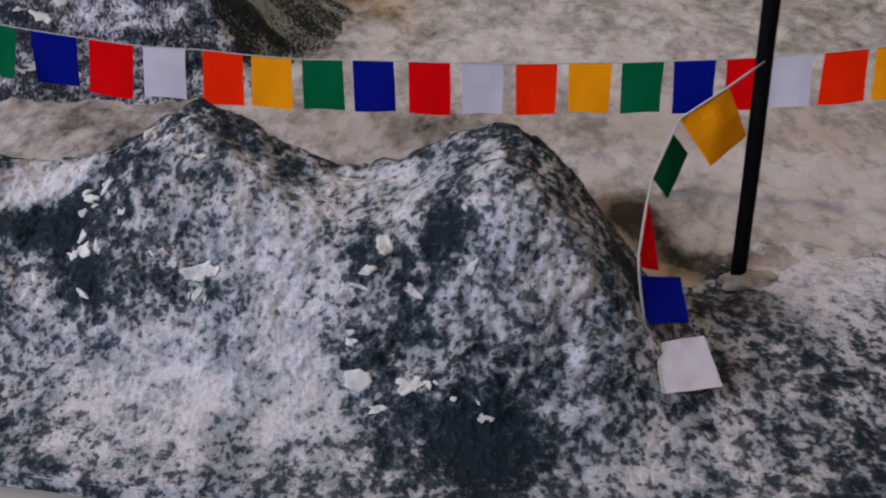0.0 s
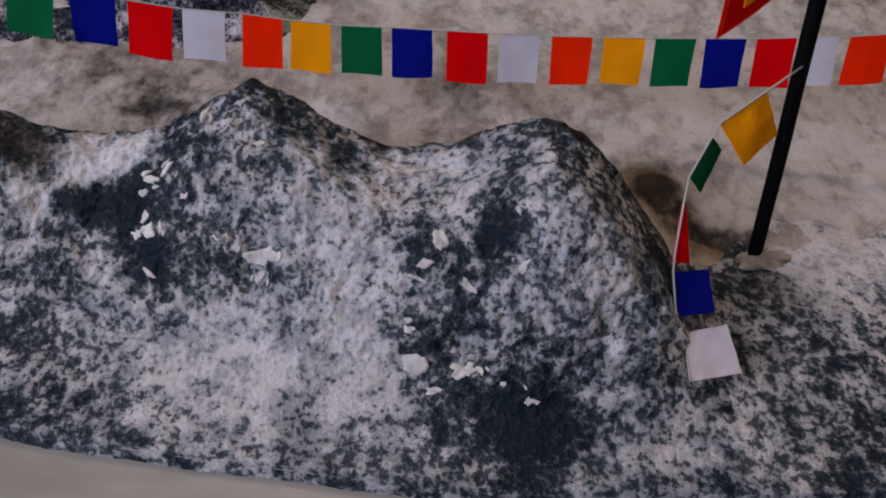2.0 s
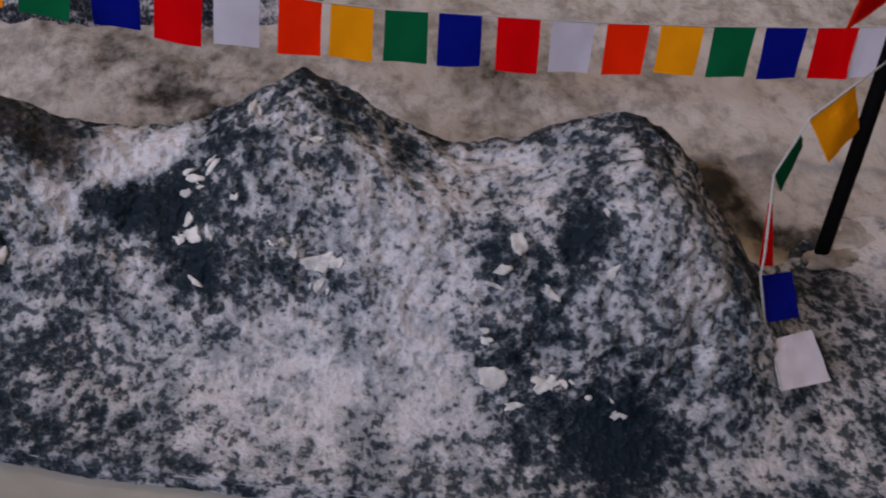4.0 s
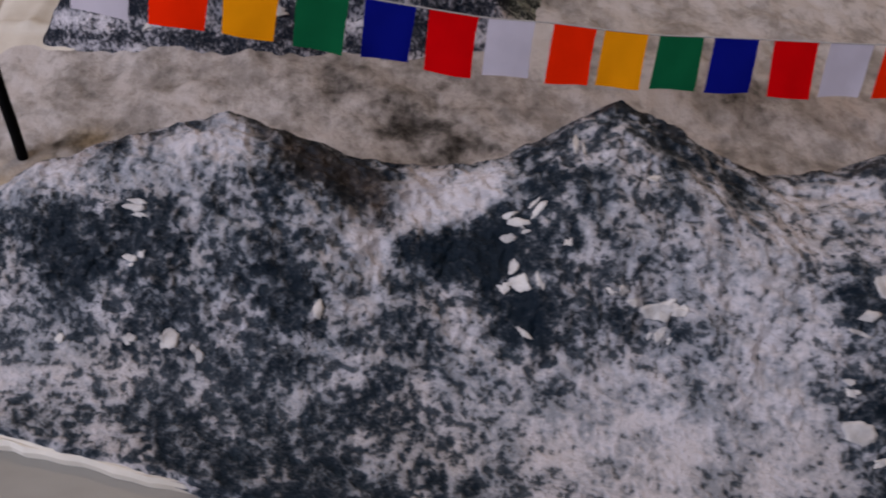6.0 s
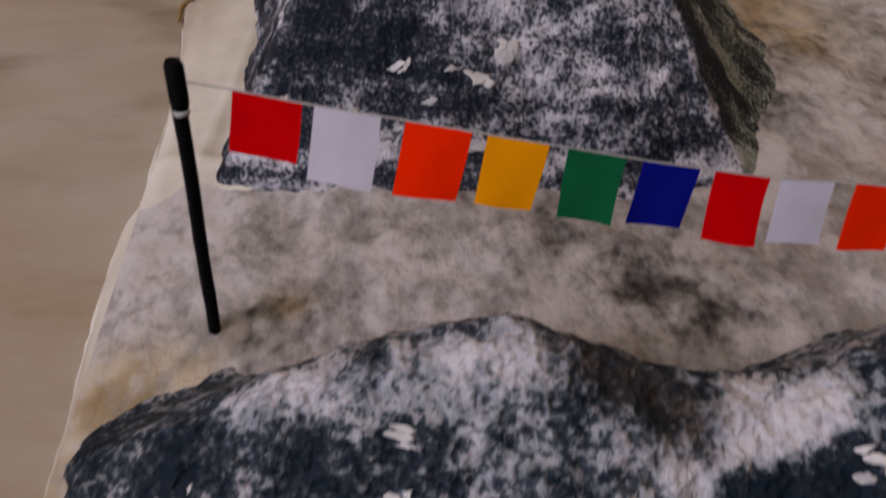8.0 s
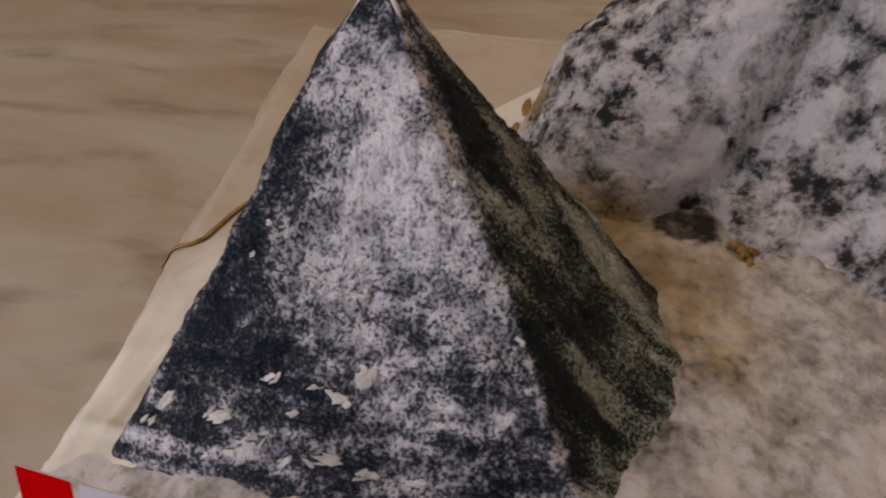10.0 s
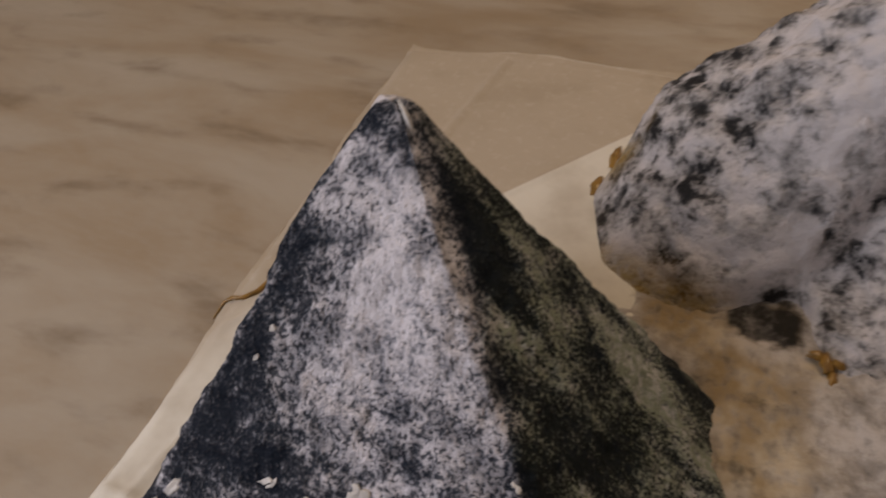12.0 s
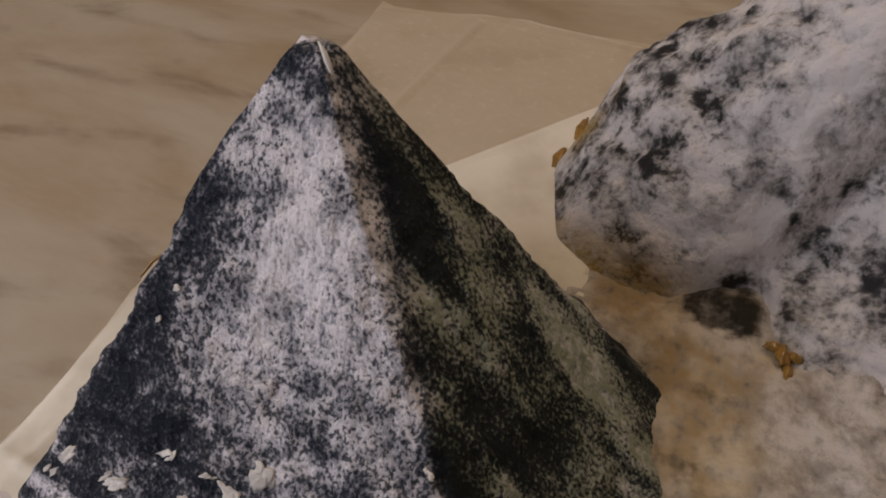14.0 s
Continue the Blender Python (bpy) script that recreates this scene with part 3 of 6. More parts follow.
attach(sheet, "tan", (1 - band) * smooth01((gp[:, 1] - 0.60) / 0.12) * (0.12 + 0.88 * np.maximum(beyond, gp[:, 0] < -0.40)))


# ---- the front range of three peaks ----
def ridge_mesh():
    xs = np.concatenate([np.linspace(-0.475, 0.16, 650), np.linspace(0.162, 0.56, 150)])
    vs = np.linspace(0, 1, 260)
    X, V = np.meshgrid(xs, vs)
    x, v = X.ravel(), V.ravel()
    yf, (yc, zc) = front_y(x), crest(x)
    inset = 0.0024 - 0.0019 * smooth01((x + 0.36) / 0.10) + 0.010 * smooth01((-0.41 - x) / 0.05) + 0.0008 * fractal(np.stack([x, 0 * x, 0 * x], 1), 70, 4, 6.6)
    end = yc + 0.006 * smooth01((x + 0.47) / 0.06) + back_reach(x, zc) + 0.022 * smooth01((x - 0.11) / 0.05) * fractal(np.stack([x, 0 * x, 0 * x], 1), 28, 4, 9.4)
    y = np.where(v < 0.72, yf + inset + (yc - yf - inset) * v / 0.72, yc + (end - yc) * (v - 0.72) / 0.28)
    z = ridge_height(x, y)
    end_fray = smooth01((-0.440 - x) / 0.028)
    x = x + 0.0035 * end_fray * fractal(np.stack([0 * x, y, 0 * x], 1), 65, 4, 1.7)
    p = np.stack([x, y, z], 1)
    lump = np.clip((z - BASE) / 0.03, 0.25, 1)
    n1, n2, n3, n4 = fractal(p, 16, 3, 1.3), fractal(p, 48, 3, 5.9), fractal(p, 130, 3, 9.1), fractal(p, 320, 2, 2.7)
    off = (0.0042 * n1 + 0.0030 * n2 + 0.0019 * n3 + 0.0011 * n4) * lump
    y = y - off * 0.8
    ragged = fractal(np.stack([x, 0.3 * v, 0 * x], 1), 85, 4, 4.2) * np.exp(-(((v - 0.72) / 0.10) ** 2)) * smooth01((zc - 0.02) / 0.03)
    z = z + off * 0.6 + 0.0030 * ragged
    rim = np.minimum(np.minimum(v / 0.02, (1 - v) / 0.03), np.minimum((X.ravel() + 0.475) / 0.010, 1))
    low = 0.006 - 0.0048 * smooth01((x + 0.36) / 0.10) * (v < 0.5)
    z = np.where(rim < 1, low + (z - low) * rim, z)
    z = z - 0.004 * smooth01((x - 0.30) / 0.1)
    return np.stack([x, y, z], 1), grid_faces(len(xs), len(vs))


ridge = thing("mountain_ridge", "papier-mache mountain range with three peaks, dark slate dabbed with white", "model mountain")
rp, rf = ridge_mesh()
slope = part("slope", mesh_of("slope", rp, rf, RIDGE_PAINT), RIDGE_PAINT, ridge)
rd = Dabs(0.44)
rd.add(-0.111, 0.250, 0.019, 0.038, 0.25)
rd.add(-0.078, 0.257, 0.028, 0.028, 0.15)
rd.add(-0.142, 0.261, 0.020, 0.025, 0.12)
rd.add(-0.093, 0.300, 0.064, 0.020, 0.12)
rd.add(-0.067, 0.284, 0.056, 0.023, 0.10)
rd.add(-0.016, 0.323, 0.078, 0.021, 0.23)
rd.add(-0.037, 0.342, 0.072, 0.014, 0.15)
rd.add(-0.199, 0.343, 0.066, 0.019, 0.25)
rd.add(-0.215, 0.337, 0.062, 0.014, 0.15)
rd.add(-0.299, 0.359, 0.085, 0.017, 0.20)
rd.add(-0.124, 0.334, 0.088, 0.013, 0.10)
rd.add(-0.141, 0.323, 0.078, 0.010, 0.15)
rd.add(0.019, 0.303, 0.097, 0.016, 0.10)
rd.add(0.031, 0.275, 0.087, 0.021, 0.07)
rd.add(0.012, 0.257, 0.057, 0.019, 0.10)
rd.add(-0.244, 0.335, 0.061, 0.011, 0.15)
rd.add(-0.023, 0.263, 0.049, 0.013, 0.07)
rd.add(-0.201, 0.286, 0.031, 0.023, 0.06)
rd.add(-0.197, 0.318, 0.053, 0.016, -0.20)
rd.add(-0.178, 0.327, 0.062, 0.013, -0.17)
rd.add(-0.154, 0.343, 0.083, 0.010, -0.17)
rd.add(-0.101, 0.351, 0.086, 0.013, -0.17)
rd.add(-0.073, 0.340, 0.074, 0.011, -0.15)
rd.add(-0.167, 0.289, 0.038, 0.014, -0.17)
rd.add(-0.141, 0.298, 0.056, 0.012, -0.10)
rd.add(-0.037, 0.292, 0.070, 0.013, -0.15)
rd.add(-0.003, 0.285, 0.076, 0.016, -0.17)
rd.add(0.005, 0.301, 0.089, 0.011, -0.15)
rd.add(-0.024, 0.229, 0.020, 0.032, -0.23)
rd.add(0.014, 0.221, 0.018, 0.030, -0.12)
rd.add(-0.034, 0.258, 0.045, 0.016, -0.15)
rd.add(-0.243, 0.268, 0.017, 0.019, -0.17)
rd.add(-0.231, 0.296, 0.035, 0.016, -0.12)
rd.add(-0.267, 0.312, 0.049, 0.016, -0.10)
rd.add(-0.180, 0.242, 0.012, 0.018, -0.15)
rd.add(-0.253, 0.231, 0.010, 0.021, -0.10)
rd.add(0.044, 0.243, 0.040, 0.023, -0.07)
rd.add(-0.416, 0.336, 0.037, 0.029, -0.23)
rd.add(-0.365, 0.330, 0.045, 0.027, -0.17)
rd.add(-0.321, 0.330, 0.057, 0.014, -0.15)
rd.add(-0.385, 0.316, 0.026, 0.018, -0.15)
rd.add(-0.275, 0.310, 0.047, 0.016, -0.12)
rd.add(-0.293, 0.318, 0.053, 0.014, -0.07)
rd.add(-0.170, 0.296, 0.045, 0.010, -0.10)
rd.add(-0.365, 0.287, 0.013, 0.032, 0.17)
rd.add(-0.407, 0.302, 0.014, 0.013, 0.05)
rd.add(-0.320, 0.352, 0.078, 0.017, 0.20)
rd.add(-0.364, 0.353, 0.065, 0.015, 0.15)
rd.add(-0.293, 0.359, 0.085, 0.012, 0.17)
rd.add(-0.394, 0.363, 0.061, 0.015, 0.15)
rd.add(-0.235, 0.329, 0.055, 0.008, 0.15)
rd.add(-0.312, 0.283, 0.017, 0.017, 0.10)
rd.add(-0.203, 0.285, 0.031, 0.016, 0.10)
rd.add(0.132, 0.275, 0.025, 0.025, 0.07)
rd.add(0.136, 0.207, 0.011, 0.035, 0.05)
rd.add(0.055, 0.301, 0.085, 0.017, 0.05)
rd.add(0.057, 0.261, 0.063, 0.022, 0.05)
rd.add(0.097, 0.206, 0.012, 0.022, 0.07)
rd.add(0.177, 0.258, 0.020, 0.023, -0.15)
rd.add(0.072, 0.238, 0.036, 0.016, -0.10)
rd.add(0.020, 0.215, 0.015, 0.021, -0.10)
rd.add(0.174, 0.218, 0.012, 0.019, -0.12)
rd.add(0.181, 0.308, 0.023, 0.021, 0.10)
rd.add(-0.297, 0.342, 0.072, 0.025, -0.07)
rd.add(-0.256, 0.316, 0.053, 0.024, 0.14)
rd.add(-0.216, 0.318, 0.049, 0.024, 0.07)
rd.add(-0.174, 0.314, 0.055, 0.023, -0.07)
rd.add(-0.183, 0.343, 0.071, 0.024, 0.05)
rd.add(-0.100, 0.328, 0.085, 0.023, 0.09)
rd.add(-0.052, 0.339, 0.070, 0.025, 0.09)
rd.add(-0.102, 0.303, 0.067, 0.022, 0.10)
rd.add(-0.059, 0.301, 0.069, 0.023, 0.05)
rd.add(-0.062, 0.339, 0.074, 0.024, 0.12)
rd.add(-0.018, 0.334, 0.076, 0.025, 0.07)
rd.add(-0.068, 0.302, 0.068, 0.023, 0.09)
rd.add(-0.025, 0.296, 0.074, 0.024, 0.07)
rd.add(0.011, 0.285, 0.084, 0.024, 0.09)
rd.add(-0.298, 0.296, 0.027, 0.025, -0.12)
rd.add(-0.256, 0.293, 0.031, 0.024, 0.10)
rd.add(-0.174, 0.288, 0.036, 0.023, -0.05)
rd.add(-0.296, 0.268, 0.013, 0.025, -0.09)
rd.add(-0.255, 0.267, 0.015, 0.024, -0.05)
rd.add(-0.174, 0.263, 0.019, 0.023, 0.12)
rd.add(-0.290, 0.237, 0.010, 0.025, -0.12)
rd.add(-0.251, 0.237, 0.010, 0.024, -0.05)
rd.add(-0.212, 0.235, 0.010, 0.023, -0.05)
rd.add(-0.175, 0.233, 0.010, 0.023, 0.10)
rd.add(-0.180, 0.290, 0.035, 0.023, -0.05)
rd.add(-0.060, 0.278, 0.048, 0.023, 0.07)
rd.add(-0.181, 0.264, 0.019, 0.023, 0.12)
rd.add(-0.061, 0.253, 0.030, 0.023, 0.09)
rd.add(-0.180, 0.235, 0.011, 0.023, 0.09)
rd.add(-0.142, 0.232, 0.011, 0.023, 0.05)
rd.add(-0.063, 0.228, 0.015, 0.023, 0.12)
rd.add(-0.068, 0.278, 0.048, 0.023, 0.05)
rd.add(-0.027, 0.271, 0.057, 0.023, 0.09)
rd.add(0.050, 0.263, 0.066, 0.025, 0.09)
rd.add(-0.069, 0.255, 0.029, 0.023, 0.07)
rd.add(-0.029, 0.249, 0.038, 0.023, 0.15)
rd.add(0.010, 0.244, 0.044, 0.024, 0.05)
rd.add(0.055, 0.244, 0.039, 0.026, 0.07)
rd.add(-0.071, 0.228, 0.014, 0.023, 0.07)
rd.add(-0.029, 0.226, 0.017, 0.024, 0.23)
rd.add(0.054, 0.221, 0.020, 0.026, -0.05)
rd.add(-0.221, 0.327, 0.055, 0.006, -0.23)
rd.add(-0.235, 0.336, 0.059, 0.005, -0.20)
rd.add(-0.210, 0.325, 0.054, 0.005, -0.20)
rd.add(-0.208, 0.348, 0.066, 0.014, 0.20)
rd.add(-0.184, 0.347, 0.070, 0.011, 0.15)
rd.add(-0.224, 0.347, 0.068, 0.011, 0.10)
rd.add(-0.262, 0.361, 0.078, 0.008, -0.25)
rd.add(-0.249, 0.352, 0.070, 0.008, -0.25)
rd.add(-0.416, 0.344, 0.043, 0.021, -0.11)
rd.add(-0.378, 0.336, 0.051, 0.020, -0.17)
rd.add(-0.457, 0.330, 0.016, 0.022, -0.08)
rd.add(-0.381, 0.318, 0.030, 0.020, 0.07)
rd.add(-0.344, 0.313, 0.035, 0.019, -0.07)
rd.add(-0.345, 0.291, 0.017, 0.020, -0.07)
rd.add(-0.380, 0.268, 0.010, 0.020, -0.07)
rd.add(-0.263, 0.352, 0.075, 0.020, -0.08)
rd.add(-0.224, 0.355, 0.070, 0.021, -0.05)
rd.add(-0.265, 0.306, 0.046, 0.019, -0.08)
rd.add(0.180, 0.294, 0.023, 0.037, 0.08)
rd.add(0.053, 0.234, 0.031, 0.029, 0.13)
rd.add(0.166, 0.246, 0.018, 0.034, 0.05)
rd.add(0.002, 0.203, 0.011, 0.028, -0.07)
rd.add(0.155, 0.204, 0.011, 0.032, -0.11)
rd.add(-0.376, 0.363, 0.065, 0.014, 0.20)
rd.add(-0.341, 0.360, 0.075, 0.012, 0.17)
rd.add(-0.315, 0.361, 0.084, 0.009, 0.15)
rd.add(-0.353, 0.367, 0.075, 0.007, -0.15)
rd.add(-0.392, 0.355, 0.061, 0.010, 0.10)
rd.add(-0.252, 0.342, 0.072, 0.005, -0.20)
rd.add(-0.230, 0.333, 0.057, 0.003, -0.25)
rd.add(-0.212, 0.345, 0.066, 0.015, 0.10)
rd.add(-0.189, 0.350, 0.071, 0.013, 0.12)
rd.add(-0.221, 0.325, 0.054, 0.010, -0.17)
rd.add(-0.202, 0.325, 0.054, 0.010, -0.20)
rd.add(-0.183, 0.329, 0.060, 0.009, -0.20)
rd.add(-0.163, 0.338, 0.076, 0.009, -0.17)
rd.add(-0.260, 0.337, 0.070, 0.010, 0.15)
rd.add(-0.246, 0.328, 0.058, 0.009, 0.15)
rd.add(-0.200, 0.307, 0.047, 0.005, 0.20)
rd.add(0.005, 0.286, 0.083, 0.012, -0.20)
rd.add(0.009, 0.217, 0.016, 0.021, -0.17)
rd.add(0.032, 0.213, 0.015, 0.016, -0.12)
rd.add(-0.024, 0.218, 0.014, 0.009, -0.15)
rd.add(-0.103, 0.255, 0.024, 0.029, 0.15)
rd.add(-0.141, 0.241, 0.013, 0.025, 0.10)
rd.add(-0.168, 0.232, 0.010, 0.006, -0.20)
rd.add(0.009, 0.243, 0.042, 0.012, -0.10)
rd.add(-0.001, 0.281, 0.075, 0.010, -0.15)
rd.add(0.087, 0.291, 0.057, 0.010, -0.45)
rd.add(0.092, 0.284, 0.053, 0.008, -0.35)
rd.add(0.179, 0.310, 0.023, 0.021, 0.25)
rd.add(0.208, 0.320, 0.023, 0.018, 0.25)
rd.add(-0.361, 0.371, 0.070, 0.012, 0.20)
rd.add(-0.326, 0.367, 0.080, 0.009, 0.15)
rd.add(-0.301, 0.328, 0.060, 0.017, 0.20)
rd.add(-0.301, 0.310, 0.042, 0.017, 0.20)
rd.add(-0.291, 0.287, 0.022, 0.014, 0.15)
rd.add(-0.191, 0.293, 0.038, 0.010, 0.15)
rd.add(-0.162, 0.305, 0.056, 0.010, 0.10)
rd.add(-0.127, 0.311, 0.071, 0.010, 0.10)
rd.add(0.204, 0.332, 0.022, 0.022, 0.30)
rd.add(0.176, 0.319, 0.023, 0.013, 0.25)
rd.add(0.216, 0.315, 0.023, 0.021, 0.20)
rd.add(0.046, 0.214, 0.016, 0.022, 0.15)
rd.add(0.164, 0.231, 0.014, 0.028, 0.12)
rd.add(-0.402, 0.362, 0.055, 0.009, 0.15)
rd.add(-0.381, 0.361, 0.064, 0.010, 0.15)
rd.add(-0.359, 0.361, 0.070, 0.011, 0.15)
rd.add(-0.335, 0.359, 0.075, 0.012, 0.15)
rd.add(-0.311, 0.359, 0.085, 0.011, 0.15)
rd.add(-0.295, 0.363, 0.087, 0.008, 0.10)
rd.add(-0.234, 0.267, 0.017, 0.012, -0.15)
rd.add(-0.240, 0.286, 0.029, 0.009, 0.15)
rd.add(-0.189, 0.288, 0.033, 0.014, 0.10)
rd.add(-0.089, 0.243, 0.019, 0.018, -0.20)
rd.add(-0.093, 0.262, 0.033, 0.016, -0.15)
rd.add(-0.269, 0.356, 0.078, 0.003, -0.20)
rd.add(-0.255, 0.348, 0.074, 0.003, -0.20)
rd.add(-0.243, 0.344, 0.067, 0.003, -0.20)
rd.add(-0.233, 0.338, 0.060, 0.002, -0.20)
rd.add(-0.213, 0.349, 0.068, 0.010, 0.10)
rd.add(0.167, 0.316, 0.023, 0.020, -0.15)
rd.add(0.189, 0.320, 0.023, 0.017, -0.10)
rd.add(-0.436, 0.349, 0.035, 0.026, -0.09)
rd.add(-0.393, 0.342, 0.049, 0.024, 0.06)
rd.add(-0.350, 0.336, 0.056, 0.023, -0.07)
rd.add(-0.438, 0.323, 0.021, 0.025, -0.06)
rd.add(-0.394, 0.318, 0.027, 0.024, 0.10)
rd.add(-0.437, 0.292, 0.010, 0.025, -0.12)
rd.add(-0.351, 0.285, 0.014, 0.024, -0.04)
rd.add(-0.376, 0.346, 0.058, 0.014, -0.10)
rd.add(-0.412, 0.343, 0.044, 0.015, -0.10)
rd.add(-0.339, 0.341, 0.062, 0.014, -0.12)
rd.add(-0.292, 0.252, 0.010, 0.022, 0.12)
rd.add(-0.266, 0.267, 0.014, 0.016, 0.10)
rd.add(-0.232, 0.256, 0.013, 0.016, 0.07)
rd.add(-0.101, 0.244, 0.017, 0.018, 0.07)
rd.add(-0.056, 0.245, 0.025, 0.016, 0.07)
rd.add(-0.462, 0.360, 0.020, 0.020, -0.22)
rd.add(-0.445, 0.372, 0.018, 0.016, -0.15)
rd.add(-0.295, 0.335, 0.066, 0.028, 0.05)
rd.add(-0.196, 0.336, 0.064, 0.027, -0.05)
rd.add(-0.296, 0.308, 0.040, 0.028, -0.05)
rd.add(-0.246, 0.306, 0.041, 0.027, 0.07)
rd.add(-0.196, 0.303, 0.045, 0.026, -0.05)
rd.add(-0.145, 0.295, 0.053, 0.025, 0.07)
rd.add(-0.296, 0.279, 0.016, 0.028, 0.09)
rd.add(-0.246, 0.275, 0.020, 0.027, 0.09)
rd.add(-0.242, 0.239, 0.010, 0.026, 0.14)
rd.add(-0.194, 0.238, 0.010, 0.026, 0.09)
rd.add(-0.002, 0.252, 0.048, 0.026, 0.05)
rd.add(0.046, 0.249, 0.050, 0.027, -0.05)
rd.add(0.049, 0.224, 0.022, 0.028, -0.09)
rd.add(-0.438, 0.353, 0.036, 0.024, 0.15)
rd.add(-0.391, 0.340, 0.051, 0.022, 0.20)
rd.add(-0.348, 0.336, 0.054, 0.022, 0.07)
rd.add(-0.392, 0.317, 0.026, 0.023, 0.12)
rd.add(-0.348, 0.312, 0.032, 0.022, 0.10)
rd.add(-0.435, 0.291, 0.010, 0.024, -0.05)
rd.add(-0.392, 0.289, 0.011, 0.023, 0.09)
rd.add(-0.349, 0.285, 0.014, 0.023, 0.09)
rd.add(-0.206, 0.367, 0.064, 0.025, -0.07)
rd.add(-0.167, 0.355, 0.076, 0.025, 0.07)
rd.add(0.128, 0.302, 0.015, 0.032, -0.05)
rd.add(0.002, 0.236, 0.032, 0.027, 0.14)
rd.add(0.054, 0.235, 0.034, 0.027, 0.05)
rd.add(0.174, 0.251, 0.012, 0.032, 0.05)
rd.add(0.002, 0.204, 0.011, 0.027, 0.17)
rd.add(0.054, 0.204, 0.012, 0.027, 0.14)
rd.add(0.107, 0.205, 0.011, 0.029, 0.09)
rd.add(0.160, 0.206, 0.010, 0.030, 0.10)
rd.add(-0.220, 0.284, 0.030, 0.031, 0.07)
rd.add(-0.215, 0.247, 0.011, 0.031, 0.12)
rd.add(-0.101, 0.204, 0.010, 0.027, 0.07)
rd.add(-0.049, 0.204, 0.010, 0.027, 0.15)
rd.add(0.003, 0.222, 0.020, 0.018, -0.14)
rd.add(0.025, 0.220, 0.020, 0.018, -0.18)
rd.add(0.038, 0.212, 0.015, 0.020, -0.20)
rd.add(0.149, 0.336, 0.010, 0.009, -0.60)
rd.add(0.137, 0.341, 0.010, 0.007, -0.45)
rd.add(0.156, 0.328, 0.011, 0.007, -0.35)
rd.add(-0.220, 0.284, 0.030, 0.031, -0.04)
rd.add(-0.215, 0.247, 0.011, 0.031, -0.09)
rd.add(-0.296, 0.308, 0.040, 0.028, -0.04)
rd.add(-0.196, 0.303, 0.045, 0.026, -0.04)
rd.add(-0.296, 0.279, 0.016, 0.028, -0.04)
rd.add(-0.246, 0.275, 0.020, 0.027, -0.10)
rd.add(-0.196, 0.273, 0.022, 0.026, -0.04)
rd.add(-0.289, 0.240, 0.010, 0.027, -0.04)
rd.add(-0.242, 0.239, 0.010, 0.026, -0.09)
rd.add(-0.194, 0.238, 0.010, 0.026, -0.06)
rd.add(0.053, 0.261, 0.065, 0.026, 0.04)
rd.add(0.128, 0.302, 0.015, 0.032, -0.06)
rd.add(0.054, 0.235, 0.034, 0.027, 0.04)
rd.add(0.174, 0.251, 0.012, 0.032, -0.06)
rd.add(0.002, 0.204, 0.011, 0.027, -0.04)
rd.add(0.054, 0.204, 0.012, 0.027, 0.04)
rd.add(0.160, 0.206, 0.010, 0.030, -0.04)
rd.add(-0.096, 0.292, 0.056, 0.025, 0.04)
rd.add(-0.002, 0.252, 0.048, 0.026, -0.04)
rd.add(0.046, 0.249, 0.050, 0.027, -0.04)
rd.add(0.026, 0.286, 0.095, 0.022, 0.07)
rd.add(0.074, 0.271, 0.063, 0.023, 0.04)
rd.add(0.028, 0.242, 0.046, 0.023, 0.04)
rd.add(0.074, 0.245, 0.042, 0.023, 0.04)
rd.add(-0.035, 0.285, 0.063, 0.010, -0.30)
rd.add(-0.012, 0.258, 0.050, 0.010, -0.30)
rd.add(-0.018, 0.275, 0.060, 0.008, -0.25)
rd.add(-0.005, 0.280, 0.075, 0.012, -0.14)
rd.add(-0.030, 0.250, 0.035, 0.010, -0.25)
rd.add(-0.020, 0.235, 0.028, 0.012, -0.12)
rd.add(-0.130, 0.285, 0.045, 0.010, -0.16)
rd.add(-0.170, 0.296, 0.046, 0.012, -0.20)
rd.add(-0.250, 0.260, 0.020, 0.040, 0.06)
rd.add(-0.201, 0.344, 0.066, 0.014, 0.24)
rd.add(-0.216, 0.343, 0.066, 0.010, 0.22)
rd.add(-0.188, 0.352, 0.069, 0.010, 0.24)
rd.add(-0.207, 0.337, 0.061, 0.006, 0.20)
rd.add(-0.236, 0.326, 0.050, 0.010, 0.20)
rd.add(-0.208, 0.324, 0.054, 0.008, -0.40)
rd.add(-0.188, 0.322, 0.056, 0.010, -0.38)
rd.add(-0.050, 0.225, 0.020, 0.030, -0.06)
rd.add(-0.330, 0.270, 0.020, 0.040, -0.08)
rt = Dabs(0.0)
rt.add(0.086, 0.318, 0.050, 0.010, 0.50)
rt.add(0.094, 0.330, 0.036, 0.010, 0.55)
rt.add(0.105, 0.318, 0.022, 0.010, 0.45)
rt.add(0.153, 0.307, 0.022, 0.016, 0.32)
rt.add(0.143, 0.259, 0.021, 0.014, 0.28)
rt.add(-0.260, 0.354, 0.076, 0.011, 0.56)
rt.add(-0.238, 0.343, 0.064, 0.012, 0.56)
rt.add(-0.278, 0.364, 0.086, 0.011, 0.32)
rt.add(-0.222, 0.346, 0.066, 0.009, 0.28)
rt.add(-0.211, 0.354, 0.067, 0.009, 0.20)
rt.add(-0.282, 0.366, 0.084, 0.004, 0.64)
rt.add(-0.271, 0.360, 0.080, 0.005, 0.72)
rt.add(-0.260, 0.356, 0.077, 0.005, 0.72)
rt.add(-0.247, 0.355, 0.071, 0.006, 0.72)
rt.add(-0.238, 0.350, 0.069, 0.006, 0.64)
